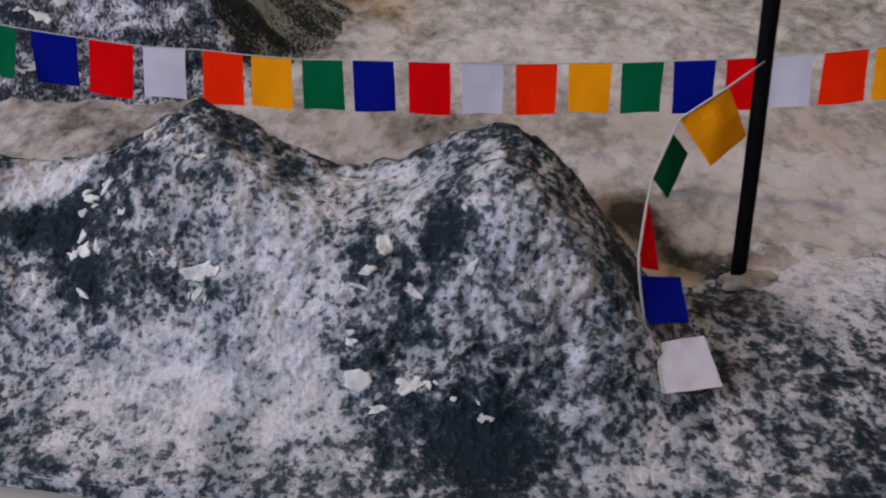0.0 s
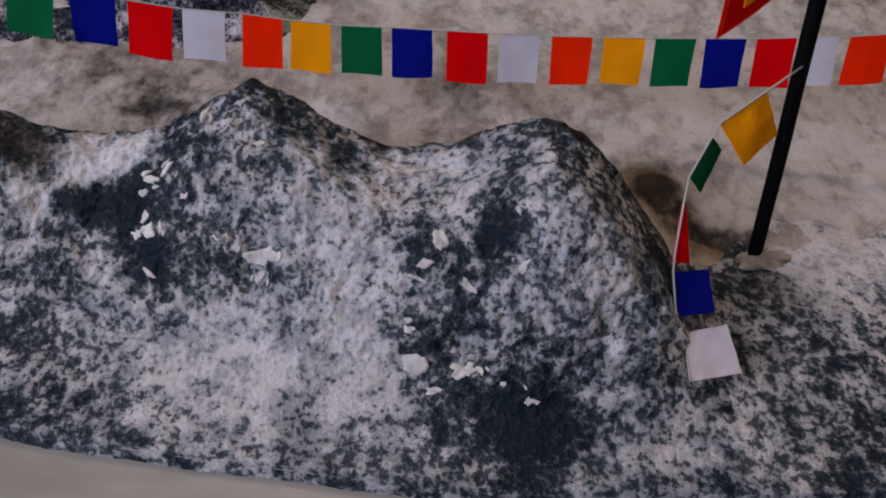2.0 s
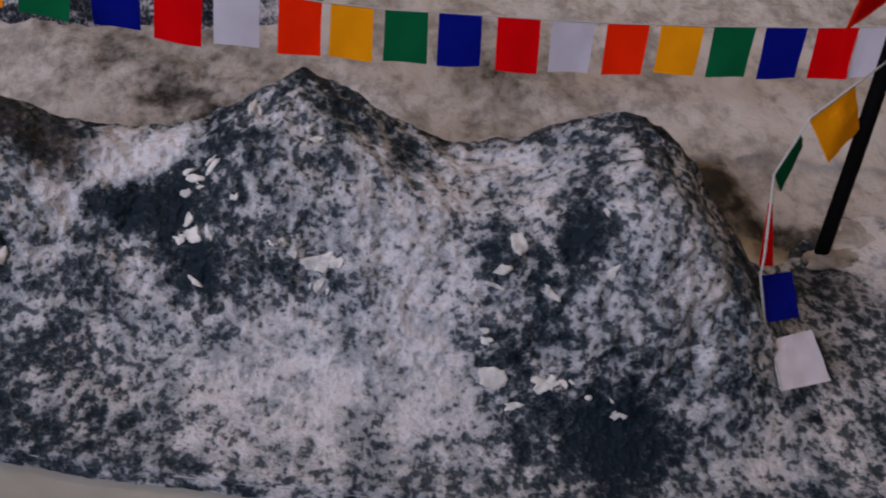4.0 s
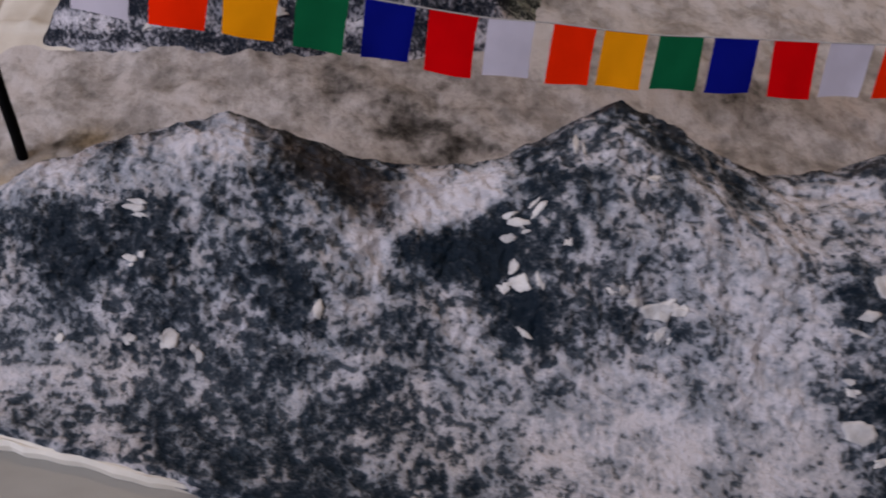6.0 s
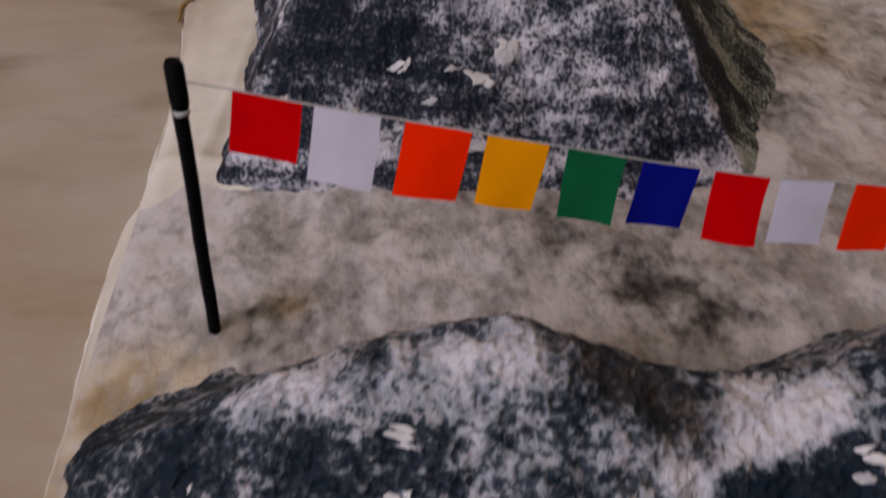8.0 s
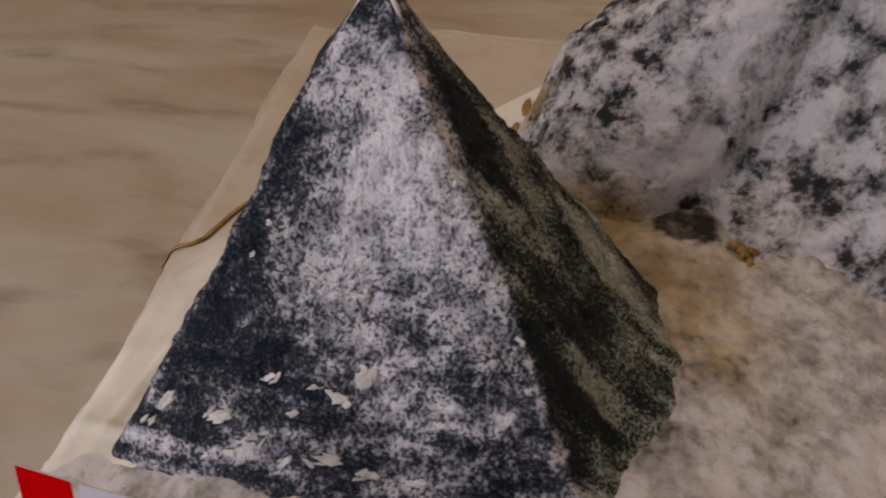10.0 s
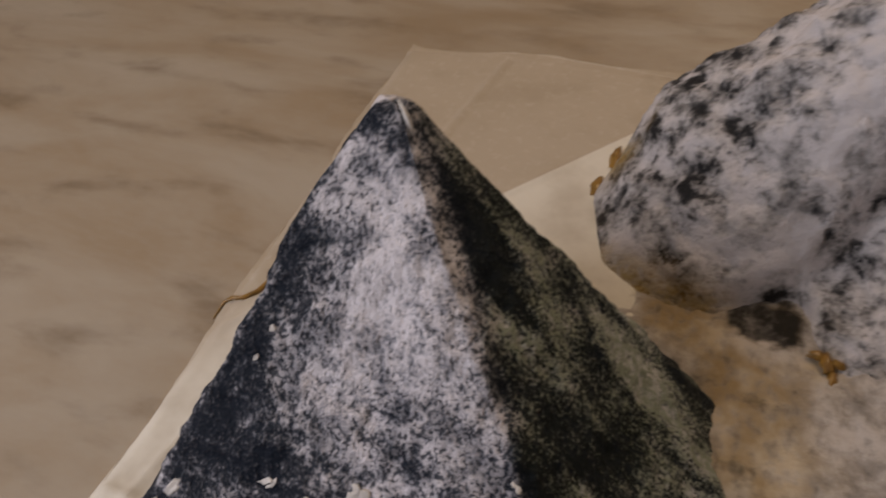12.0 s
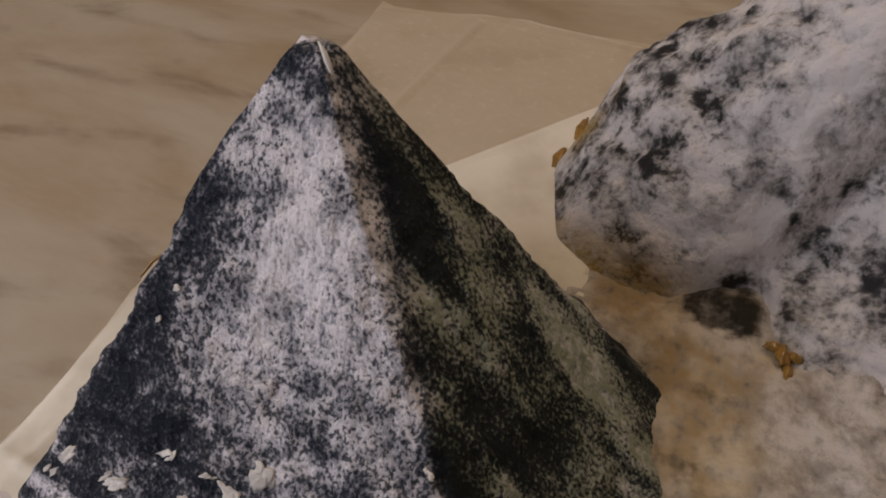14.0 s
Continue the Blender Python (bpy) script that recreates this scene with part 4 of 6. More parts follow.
rt.add(-0.234, 0.344, 0.064, 0.004, 0.64)
rt.add(-0.228, 0.336, 0.059, 0.003, 0.64)
rt.add(0.164, 0.307, 0.023, 0.025, 0.24)
rt.add(0.165, 0.301, 0.023, 0.014, 0.32)
rt.add(-0.364, 0.367, 0.069, 0.010, 0.20)
rt.add(-0.329, 0.368, 0.079, 0.010, 0.20)
rt.add(-0.303, 0.366, 0.087, 0.008, 0.24)
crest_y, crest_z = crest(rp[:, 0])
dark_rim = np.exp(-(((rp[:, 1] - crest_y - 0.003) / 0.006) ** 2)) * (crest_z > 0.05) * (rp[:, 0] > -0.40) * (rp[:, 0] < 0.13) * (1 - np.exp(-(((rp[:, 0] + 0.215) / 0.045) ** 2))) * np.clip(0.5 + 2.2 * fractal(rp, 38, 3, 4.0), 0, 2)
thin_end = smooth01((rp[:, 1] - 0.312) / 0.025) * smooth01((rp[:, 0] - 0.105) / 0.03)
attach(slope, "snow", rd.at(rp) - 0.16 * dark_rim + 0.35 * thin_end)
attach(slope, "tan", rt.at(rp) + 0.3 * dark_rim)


# ---- the tall pyramid peak ----
APEX = Vector((-0.296, 0.712, 0.268))
FOOT = [(-0.444, 0.530), (-0.387, 0.520), (-0.326, 0.513), (-0.262, 0.511), (-0.200, 0.510), (-0.136, 0.526), (-0.112, 0.580), (-0.088, 0.637), (-0.080, 0.690), (-0.096, 0.755), (-0.17, 0.82), (-0.30, 0.85), (-0.455, 0.80), (-0.446, 0.70), (-0.442, 0.61)]


def peak_mesh():
    n = len(FOOT)
    ring = []
    power = [1.0, 1.15, 1.22, 1.28, 1.25, 1.17, 1.2, 1.25, 1.2, 1.0, 1.3, 1.3, 0.95, 1.0, 1.0]
    for i in range(n):
        (xa, ya), (xb, yb) = FOOT[i], FOOT[(i + 1) % n]
        steps = max(8, int(math.hypot(xb - xa, yb - ya) / 0.0035))
        for k in range(steps):
            f = k / steps
            ring.append((xa + (xb - xa) * f, ya + (yb - ya) * f, power[i] + (power[(i + 1) % n] - power[i]) * f))
    ring = np.array(ring)
    m, rows = len(ring), 150
    # soften the corners of the foot a little
    for _ in range(2):
        ring = (np.roll(ring, 1, 0) + 2 * ring + np.roll(ring, -1, 0)) / 4
    verts = []
    for j in range(rows):
        s = (j / (rows - 1)) ** 0.92
        s = min(s, 1.0) * 0.925
        x = ring[:, 0] + (APEX.x - ring[:, 0]) * s
        y = ring[:, 1] + (APEX.y - ring[:, 1]) * s
        z = 0.006 + (APEX.z - 0.006) * s ** (ring[:, 2] + (1.15 - ring[:, 2]) * s ** 3)
        verts.append(np.stack([x, y, z], 1))
    nub = verts[-1]
    hub = nub.mean(0)
    for q in (0.3, 0.6, 0.85):
        cap = nub + (hub - nub) * q
        cap[:, 2] += 0.0065 * math.sqrt(1 - (1 - q) ** 2)
        verts.append(cap)
    rows += 3
    p = np.concatenate(verts)
    s = np.minimum(np.repeat((np.arange(rows) / (rows - 4)), m), 1)
    dirs = p - np.array((APEX.x, APEX.y, 0))
    out = dirs[:, :2] / (np.linalg.norm(dirs[:, :2], axis=1)[:, None] + 1e-6)
    n1, n2, n3 = fractal(p, 13, 3, 2.2), fractal(p, 45, 3, 4.4), fractal(p, 150, 3, 8.8)
    fade = np.clip((1 - s) * 3, 0.25, 1)
    rough = 1 - 0.5 * np.clip(1 - p[:, 2] / 0.05, 0, 1)
    off = (0.0045 * n1 + 0.0024 * n2 + 0.0012 * n3 * rough) * fade
    # the right-hand arris swells outward
    swell = 0.008 * np.exp(-(((p[:, 0] + 0.20) / 0.05) ** 2 + ((p[:, 1] - 0.60) / 0.07) ** 2))
    swell = swell - 0.008 * np.exp(-(((p[:, 0] + 0.325) / 0.04) ** 2 + ((p[:, 2] - 0.19) / 0.05) ** 2)) * (p[:, 0] < -0.29)
    p[:, 0] += out[:, 0] * off + swell
    p[:, 1] += out[:, 1] * off
    p[:, 2] += 0.4 * off
    faces = grid_faces(m, rows, True)
    tip = len(p)
    last = p[-m:].mean(0)
    p = np.concatenate([p, [last + np.array((0, 0, 0.0004))]])
    faces += [((rows - 1) * m + i, (rows - 1) * m + (i + 1) % m, tip) for i in range(m)]
    return p, faces


peak = thing("pyramid_peak", "tall papier-mache pyramid peak, slate painted and powdered with white", "model mountain")
pp, pf = peak_mesh()
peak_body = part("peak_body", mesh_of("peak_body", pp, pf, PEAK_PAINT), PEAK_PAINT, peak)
pd = Dabs(0.51)
pd.add(-0.108, 0.599, 0.020, 0.022, -0.43)
pd.add(-0.119, 0.630, 0.018, 0.015, -0.31)
pd.add(-0.282, 0.651, 0.164, 0.034, 0.25)
pd.add(-0.248, 0.629, 0.141, 0.021, 0.19)
pd.add(-0.300, 0.614, 0.112, 0.025, 0.09)
pd.add(-0.233, 0.606, 0.106, 0.028, 0.09)
pd.add(-0.372, 0.712, 0.104, 0.008, 0.43)
pd.add(-0.388, 0.678, 0.073, 0.008, 0.43)
pd.add(-0.412, 0.692, 0.030, 0.007, 0.31)
pd.add(-0.298, 0.569, 0.057, 0.015, 0.25)
pd.add(-0.276, 0.581, 0.068, 0.012, 0.22)
pd.add(-0.265, 0.562, 0.047, 0.019, 0.22)
pd.add(-0.320, 0.549, 0.035, 0.019, 0.19)
pd.add(-0.365, 0.563, 0.045, 0.013, 0.22)
pd.add(-0.145, 0.569, 0.016, 0.013, 0.25)
pd.add(-0.154, 0.587, 0.031, 0.008, 0.25)
pd.add(-0.349, 0.605, 0.102, 0.014, -0.22)
pd.add(-0.367, 0.578, 0.064, 0.019, -0.15)
pd.add(-0.323, 0.586, 0.079, 0.025, -0.19)
pd.add(-0.193, 0.582, 0.079, 0.016, -0.15)
pd.add(-0.383, 0.551, 0.030, 0.019, -0.19)
pd.add(-0.246, 0.548, 0.030, 0.025, -0.09)
pd.add(-0.192, 0.543, 0.030, 0.019, -0.15)
pd.add(-0.412, 0.603, 0.025, 0.014, -0.31)
pd.add(-0.417, 0.768, 0.036, 0.017, -0.31)
pd.add(-0.352, 0.555, 0.036, 0.016, -0.12)
pd.add(-0.283, 0.680, 0.210, 0.016, 0.28)
pd.add(-0.282, 0.660, 0.181, 0.022, 0.22)
pd.add(-0.290, 0.640, 0.148, 0.026, 0.15)
pd.add(-0.256, 0.658, 0.181, 0.014, 0.15)
pd.add(-0.245, 0.629, 0.140, 0.028, 0.09)
pd.add(-0.214, 0.610, 0.114, 0.023, 0.12)
pd.add(-0.334, 0.596, 0.092, 0.026, -0.19)
pd.add(-0.330, 0.637, 0.148, 0.012, -0.12)
pd.add(-0.340, 0.577, 0.060, 0.020, -0.12)
pd.add(-0.303, 0.703, 0.244, 0.008, -0.19)
pd.add(-0.241, 0.719, 0.186, 0.018, -0.25)
pd.add(-0.242, 0.677, 0.169, 0.014, -0.22)
pd.add(-0.221, 0.717, 0.159, 0.015, -0.19)
pd.add(-0.213, 0.682, 0.142, 0.017, -0.12)
pd.add(-0.180, 0.698, 0.104, 0.016, -0.25)
pd.add(-0.123, 0.785, 0.009, 0.024, -0.31)
pd.add(-0.167, 0.642, 0.068, 0.024, -0.25)
pd.add(-0.146, 0.671, 0.053, 0.023, -0.12)
pd.add(-0.204, 0.663, 0.121, 0.015, 0.06)
pd.add(-0.144, 0.710, 0.059, 0.021, 0.09)
pd.add(-0.240, 0.651, 0.163, 0.033, 0.08)
pd.add(-0.297, 0.628, 0.128, 0.033, 0.08)
pd.add(-0.357, 0.598, 0.093, 0.033, -0.06)
pd.add(-0.296, 0.599, 0.094, 0.033, 0.08)
pd.add(-0.357, 0.594, 0.086, 0.033, -0.08)
pd.add(-0.356, 0.567, 0.048, 0.033, -0.06)
pd.add(-0.295, 0.565, 0.052, 0.033, -0.14)
pd.add(-0.293, 0.533, 0.022, 0.033, -0.10)
pd.add(-0.232, 0.537, 0.022, 0.034, -0.08)
pd.add(-0.329, 0.653, 0.171, 0.031, -0.08)
pd.add(-0.225, 0.704, 0.163, 0.031, 0.12)
pd.add(-0.313, 0.603, 0.100, 0.034, 0.16)
pd.add(-0.207, 0.705, 0.138, 0.011, -0.19)
pd.add(-0.178, 0.663, 0.092, 0.015, -0.19)
pd.add(-0.167, 0.691, 0.086, 0.013, 0.12)
pd.add(-0.223, 0.678, 0.151, 0.010, -0.19)
pd.add(-0.221, 0.643, 0.136, 0.011, -0.12)
pd.add(-0.207, 0.638, 0.115, 0.014, 0.06)
pd.add(-0.307, 0.703, 0.240, 0.008, -0.37)
pd.add(-0.299, 0.703, 0.245, 0.005, -0.25)
pd.add(-0.266, 0.697, 0.210, 0.004, -0.25)
pd.add(-0.251, 0.700, 0.194, 0.006, -0.31)
pd.add(-0.229, 0.706, 0.169, 0.007, -0.31)
pd.add(-0.196, 0.711, 0.127, 0.008, -0.25)
pd.add(-0.147, 0.575, 0.019, 0.010, 0.31)
pd.add(-0.132, 0.542, 0.016, 0.008, 0.37)
pd.add(-0.343, 0.611, 0.109, 0.008, 0.12)
pd.add(-0.323, 0.577, 0.067, 0.006, 0.19)
pd.add(-0.354, 0.587, 0.080, 0.006, 0.19)
pd.add(-0.260, 0.682, 0.193, 0.005, -0.25)
pd.add(-0.242, 0.667, 0.166, 0.005, -0.25)
pd.add(-0.224, 0.653, 0.141, 0.005, -0.25)
pd.add(-0.206, 0.637, 0.114, 0.006, -0.25)
pd.add(-0.193, 0.618, 0.099, 0.007, -0.19)
pd.add(-0.348, 0.597, 0.093, 0.015, 0.19)
pd.add(-0.368, 0.608, 0.099, 0.009, 0.12)
pd.add(-0.280, 0.706, 0.234, 0.002, -0.62)
pd.add(-0.308, 0.695, 0.232, 0.008, 0.31)
pd.add(-0.318, 0.687, 0.217, 0.008, 0.28)
pd.add(-0.297, 0.694, 0.231, 0.008, 0.25)
pd.add(-0.325, 0.674, 0.200, 0.009, 0.22)
pd.add(-0.284, 0.685, 0.217, 0.008, 0.19)
pd.add(-0.233, 0.659, 0.152, 0.007, -0.28)
pd.add(-0.331, 0.662, 0.179, 0.007, 0.19)
pd.add(-0.315, 0.667, 0.189, 0.009, 0.19)
pd.add(-0.405, 0.573, 0.051, 0.032, -0.09)
pd.add(-0.342, 0.572, 0.055, 0.031, -0.05)
pd.add(-0.280, 0.571, 0.059, 0.031, -0.05)
pd.add(-0.314, 0.596, 0.096, 0.030, -0.05)
pd.add(-0.254, 0.599, 0.096, 0.030, -0.07)
pd.add(-0.288, 0.679, 0.214, 0.026, 0.09)
pd.add(-0.145, 0.556, 0.020, 0.016, 0.40)
pd.add(-0.150, 0.535, 0.012, 0.013, 0.40)
pd.add(-0.130, 0.562, 0.018, 0.014, 0.30)
pd.add(-0.171, 0.623, 0.082, 0.018, -0.18)
pd.add(-0.129, 0.690, 0.048, 0.020, 0.15)
pd.add(-0.300, 0.700, 0.250, 0.012, -0.22)
pd.add(-0.285, 0.695, 0.235, 0.008, -0.15)
pd.add(-0.188, 0.612, 0.095, 0.013, -0.22)
pd.add(-0.330, 0.595, 0.091, 0.022, 0.16)
pd.add(-0.317, 0.583, 0.074, 0.018, 0.10)
pd.add(-0.200, 0.540, 0.030, 0.022, -0.15)
pd.add(-0.165, 0.545, 0.030, 0.018, -0.20)
pd.add(-0.322, 0.682, 0.208, 0.010, 0.16)
pt = Dabs(0.0)
pt.add(-0.125, 0.547, 0.016, 0.017, 0.32)
pt.add(-0.199, 0.683, 0.126, 0.028, 0.16)
pt.add(-0.151, 0.686, 0.063, 0.037, 0.24)


def from_line(p, a, b):
    a, b = np.array(a), np.array(b)
    d = (b - a) / np.linalg.norm(b - a)
    k = (p - a) @ d
    return np.linalg.norm(p - a - k[:, None] * d, axis=1)


# pale left arris, dark left side; green-streaked right side with its shade painted in
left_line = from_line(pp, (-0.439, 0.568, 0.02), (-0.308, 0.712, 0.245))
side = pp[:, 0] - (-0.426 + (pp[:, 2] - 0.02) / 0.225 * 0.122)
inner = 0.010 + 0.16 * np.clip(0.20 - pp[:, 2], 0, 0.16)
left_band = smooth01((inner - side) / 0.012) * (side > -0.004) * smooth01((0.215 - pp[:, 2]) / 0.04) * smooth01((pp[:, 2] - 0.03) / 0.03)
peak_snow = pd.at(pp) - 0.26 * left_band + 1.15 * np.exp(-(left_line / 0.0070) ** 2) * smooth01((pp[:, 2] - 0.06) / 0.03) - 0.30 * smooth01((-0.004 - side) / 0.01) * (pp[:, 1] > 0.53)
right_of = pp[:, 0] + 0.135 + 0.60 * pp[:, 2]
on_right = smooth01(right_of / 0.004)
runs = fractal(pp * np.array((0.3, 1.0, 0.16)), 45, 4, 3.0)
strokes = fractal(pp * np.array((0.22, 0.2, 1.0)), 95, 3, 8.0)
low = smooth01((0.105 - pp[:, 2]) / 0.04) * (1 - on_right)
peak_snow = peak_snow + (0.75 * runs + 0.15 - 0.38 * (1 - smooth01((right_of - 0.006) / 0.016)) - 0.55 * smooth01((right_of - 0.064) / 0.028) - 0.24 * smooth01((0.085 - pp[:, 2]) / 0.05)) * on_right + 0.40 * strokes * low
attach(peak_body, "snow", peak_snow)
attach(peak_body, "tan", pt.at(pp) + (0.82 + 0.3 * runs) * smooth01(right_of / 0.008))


# ---- the broad rounded mountain behind ----
ROUND_FOOT = [(-0.212, 0.872), (-0.172, 0.838), (-0.118, 0.836), (-0.066, 0.862), (-0.018, 0.806), (0.032, 0.806), (0.0735, 0.758), (0.110, 0.82), (0.21, 0.80), (0.36, 0.86), (0.42, 0.98), (0.34, 1.12), (0.08, 1.145), (-0.14, 1.14), (-0.22, 1.04), (-0.240, 0.958)]


def round_mesh():
    top = np.array((0.08, 1.005, 0.31))
    n = len(ROUND_FOOT)
    ring = []
    bulge = [0.95, 1.25, 1.45, 1.50, 1.60, 1.5, 1.3, 1.0, 0.8, 0.75, 0.75, 0.75, 0.72, 0.62, 0.66, 0.78]
    for i in range(n):
        (xa, ya), (xb, yb) = ROUND_FOOT[i], ROUND_FOOT[(i + 1) % n]
        steps = max(6, int(math.hypot(xb - xa, yb - ya) / 0.005))
        for k in range(steps):
            f = k / steps
            ring.append((xa + (xb - xa) * f, ya + (yb - ya) * f, bulge[i] + (bulge[(i + 1) % n] - bulge[i]) * f))
    ring = np.array(ring)
    for _ in range(3):
        ring = (np.roll(ring, 1, 0) + 2 * ring + np.roll(ring, -1, 0)) / 4
    m, rows = len(ring), 110
    verts = []
    for j in range(rows):
        s = (j / (rows - 1)) * 0.985
        x = ring[:, 0] + (top[0] - ring[:, 0]) * s
        y = ring[:, 1] + (top[1] - ring[:, 1]) * s
        z = 0.006 + (top[2] - 0.006) * s ** (ring[:, 2] + (0.9 - ring[:, 2]) * s ** 3)
        verts.append(np.stack([x, y, z], 1))
    p = np.concatenate(verts)
    s = np.repeat(np.arange(rows) / (rows - 1), m)
    out = p[:, :2] - top[None, :2]
    out = out / (np.linalg.norm(out, axis=1)[:, None] + 1e-6)
    off = (0.012 * fractal(p, 9, 3, 6.1) + 0.005 * fractal(p, 40, 3, 3.3) + 0.0022 * fractal(p, 120, 2, 1.9)) * np.clip((1 - s) * 3, 0.2, 1) * np.clip(s * 8, 0.15, 1)
    off = off - 0.016 * np.exp(-(((p[:, 0] + 0.076) / 0.026) ** 2 + ((p[:, 2] - 0.016) / 0.014) ** 2)) * (p[:, 1] < 0.93)
    p[:, 0] += out[:, 0] * off
    p[:, 1] += out[:, 1] * off
    p[:, 2] += 0.4 * off
    faces = grid_faces(m, rows, True)
    tip = len(p)
    p = np.concatenate([p, [top + np.array((0, 0, 0.002))]])
    faces += [((rows - 1) * m + i, (rows - 1) * m + (i + 1) % m, tip) for i in range(m)]
    return p, faces


mound = thing("rounded_mountain", "broad papier-mache mountain mottled white and grey", "model mountain")
mp, mf = round_mesh()
mound_body = part("mountain_body", mesh_of("mountain_body", mp, mf, ROUND_PAINT), ROUND_PAINT, mound)
md = Dabs(0.71)
md.add(-0.143, 0.906, 0.093, 0.025, -0.15)
md.add(-0.036, 0.876, 0.080, 0.025, -0.15)
md.add(-0.019, 0.864, 0.075, 0.025, -0.15)
md.add(-0.130, 0.959, 0.130, 0.026, -0.10)
md.add(-0.131, 0.888, 0.094, 0.016, -0.15)
md.add(-0.089, 0.915, 0.143, 0.036, 0.10)
md.add(-0.165, 0.876, 0.067, 0.037, 0.10)
md.add(-0.013, 0.839, 0.063, 0.020, 0.15)
md.add(-0.186, 0.857, 0.026, 0.026, 0.07)
md.add(0.062, 0.791, 0.025, 0.024, -0.30)
md.add(0.018, 0.852, 0.085, 0.033, -0.15)
md.add(0.083, 0.868, 0.129, 0.019, -0.15)
md.add(0.046, 0.822, 0.046, 0.024, 0.15)
md.add(0.050, 0.929, 0.202, 0.028, 0.15)
md.add(-0.041, 0.918, 0.174, 0.037, 0.07)
md.add(-0.128, 0.999, 0.135, 0.048, -0.05)
md.add(-0.199, 0.968, 0.064, 0.049, -0.05)
md.add(-0.112, 0.913, 0.121, 0.043, -0.05)
md.add(-0.046, 0.901, 0.145, 0.042, 0.10)
md.add(-0.173, 0.872, 0.059, 0.044, 0.05)
md.add(-0.098, 0.872, 0.082, 0.043, 0.08)
md.add(-0.030, 0.879, 0.096, 0.044, 0.05)
md.add(-0.056, 0.869, 0.017, 0.007, -0.40)
md.add(-0.192, 0.977, 0.086, 0.018, -0.20)
md.add(-0.166, 1.006, 0.111, 0.018, -0.20)
md.add(0.087, 0.892, 0.154, 0.024, -0.20)
md.add(0.093, 0.846, 0.082, 0.019, -0.20)
md.add(0.098, 0.926, 0.185, 0.024, -0.15)
md.add(0.064, 0.890, 0.152, 0.019, 0.15)
md.add(0.065, 0.851, 0.100, 0.014, 0.15)
md.add(-0.143, 0.906, 0.093, 0.021, -0.15)
md.add(-0.082, 0.879, 0.101, 0.014, -0.15)
md.add(-0.053, 0.883, 0.085, 0.012, -0.15)
md.add(-0.167, 0.927, 0.087, 0.017, 0.10)
md.add(-0.110, 0.876, 0.094, 0.020, 0.10)
md.add(-0.025, 0.863, 0.069, 0.016, -0.20)
md.add(-0.002, 0.827, 0.049, 0.021, -0.17)
md.add(-0.080, 0.864, 0.053, 0.044, 0.15)
md.add(-0.006, 0.849, 0.082, 0.050, 0.17)
md.add(-0.200, 0.871, 0.033, 0.005, -0.30)
md.add(-0.170, 0.847, 0.023, 0.008, -0.20)
md.add(-0.139, 0.842, 0.020, 0.011, -0.25)
md.add(-0.115, 0.849, 0.040, 0.006, -0.25)
md.add(-0.064, 0.870, 0.033, 0.013, -0.20)
md.add(-0.021, 0.868, 0.080, 0.012, -0.20)
md.add(-0.142, 0.863, 0.069, 0.012, -0.15)
md.add(-0.116, 0.856, 0.061, 0.008, -0.17)
md.add(-0.170, 0.893, 0.070, 0.010, -0.12)
md.add(-0.188, 0.874, 0.046, 0.006, -0.20)
md.add(-0.095, 0.857, 0.056, 0.008, -0.15)
md.add(0.049, 0.944, 0.214, 0.038, 0.20)
md.add(0.077, 0.917, 0.201, 0.029, 0.20)
md.add(0.048, 0.895, 0.147, 0.019, 0.17)
md.add(-0.013, 0.903, 0.135, 0.024, 0.10)
md.add(-0.069, 0.874, 0.060, 0.050, 0.10)
md.add(-0.195, 0.962, 0.064, 0.047, -0.05)
md.add(-0.042, 0.905, 0.139, 0.040, 0.14)
md.add(-0.170, 0.873, 0.055, 0.042, 0.07)
md.add(-0.094, 0.874, 0.077, 0.041, 0.10)
md.add(-0.026, 0.887, 0.088, 0.041, 0.05)
md.add(-0.168, 0.856, 0.042, 0.030, -0.12)
md.add(-0.120, 0.850, 0.042, 0.028, -0.14)
md.add(-0.072, 0.868, 0.014, 0.012, -0.35)
md.add(0.061, 0.944, 0.195, 0.040, 0.16)
md.add(-0.033, 0.922, 0.140, 0.035, 0.12)
md.add(-0.064, 0.960, 0.176, 0.040, 0.12)
md.add(-0.022, 0.946, 0.187, 0.030, 0.12)
md.add(0.116, 0.825, 0.016, 0.030, 0.15)
mt = Dabs(0.0)
mt.add(-0.142, 0.846, 0.033, 0.025, 0.22)
mt.add(-0.204, 0.977, 0.032, 0.014, 0.80)
mt.add(-0.196, 0.982, 0.051, 0.010, 0.80)
mt.add(-0.029, 0.822, 0.018, 0.008, 0.64)
mt.add(-0.186, 0.857, 0.026, 0.017, 0.22)
mt.add(-0.152, 0.844, 0.026, 0.017, 0.22)
mt.add(-0.234, 0.962, 0.040, 0.016, 0.9)
mt.add(-0.222, 0.978, 0.060, 0.014, 0.8)
mt.add(-0.205, 0.995, 0.085, 0.013, 0.7)
mt.add(-0.218, 0.985, 0.045, 0.012, 0.9)
mt.add(-0.226, 0.982, 0.030, 0.010, 0.9)
attach(mound_body, "snow", md.at(mp) - 0.06 + 0.42 * fractal(mp, 30, 4, 5.5) + 0.16 * fractal(mp, 85, 3, 2.2))
foot_olive = smooth01((0.040 - mp[:, 2]) / 0.028) * smooth01((-0.085 - mp[:, 0]) / 0.03) * smooth01((0.90 - mp[:, 1]) / 0.02)
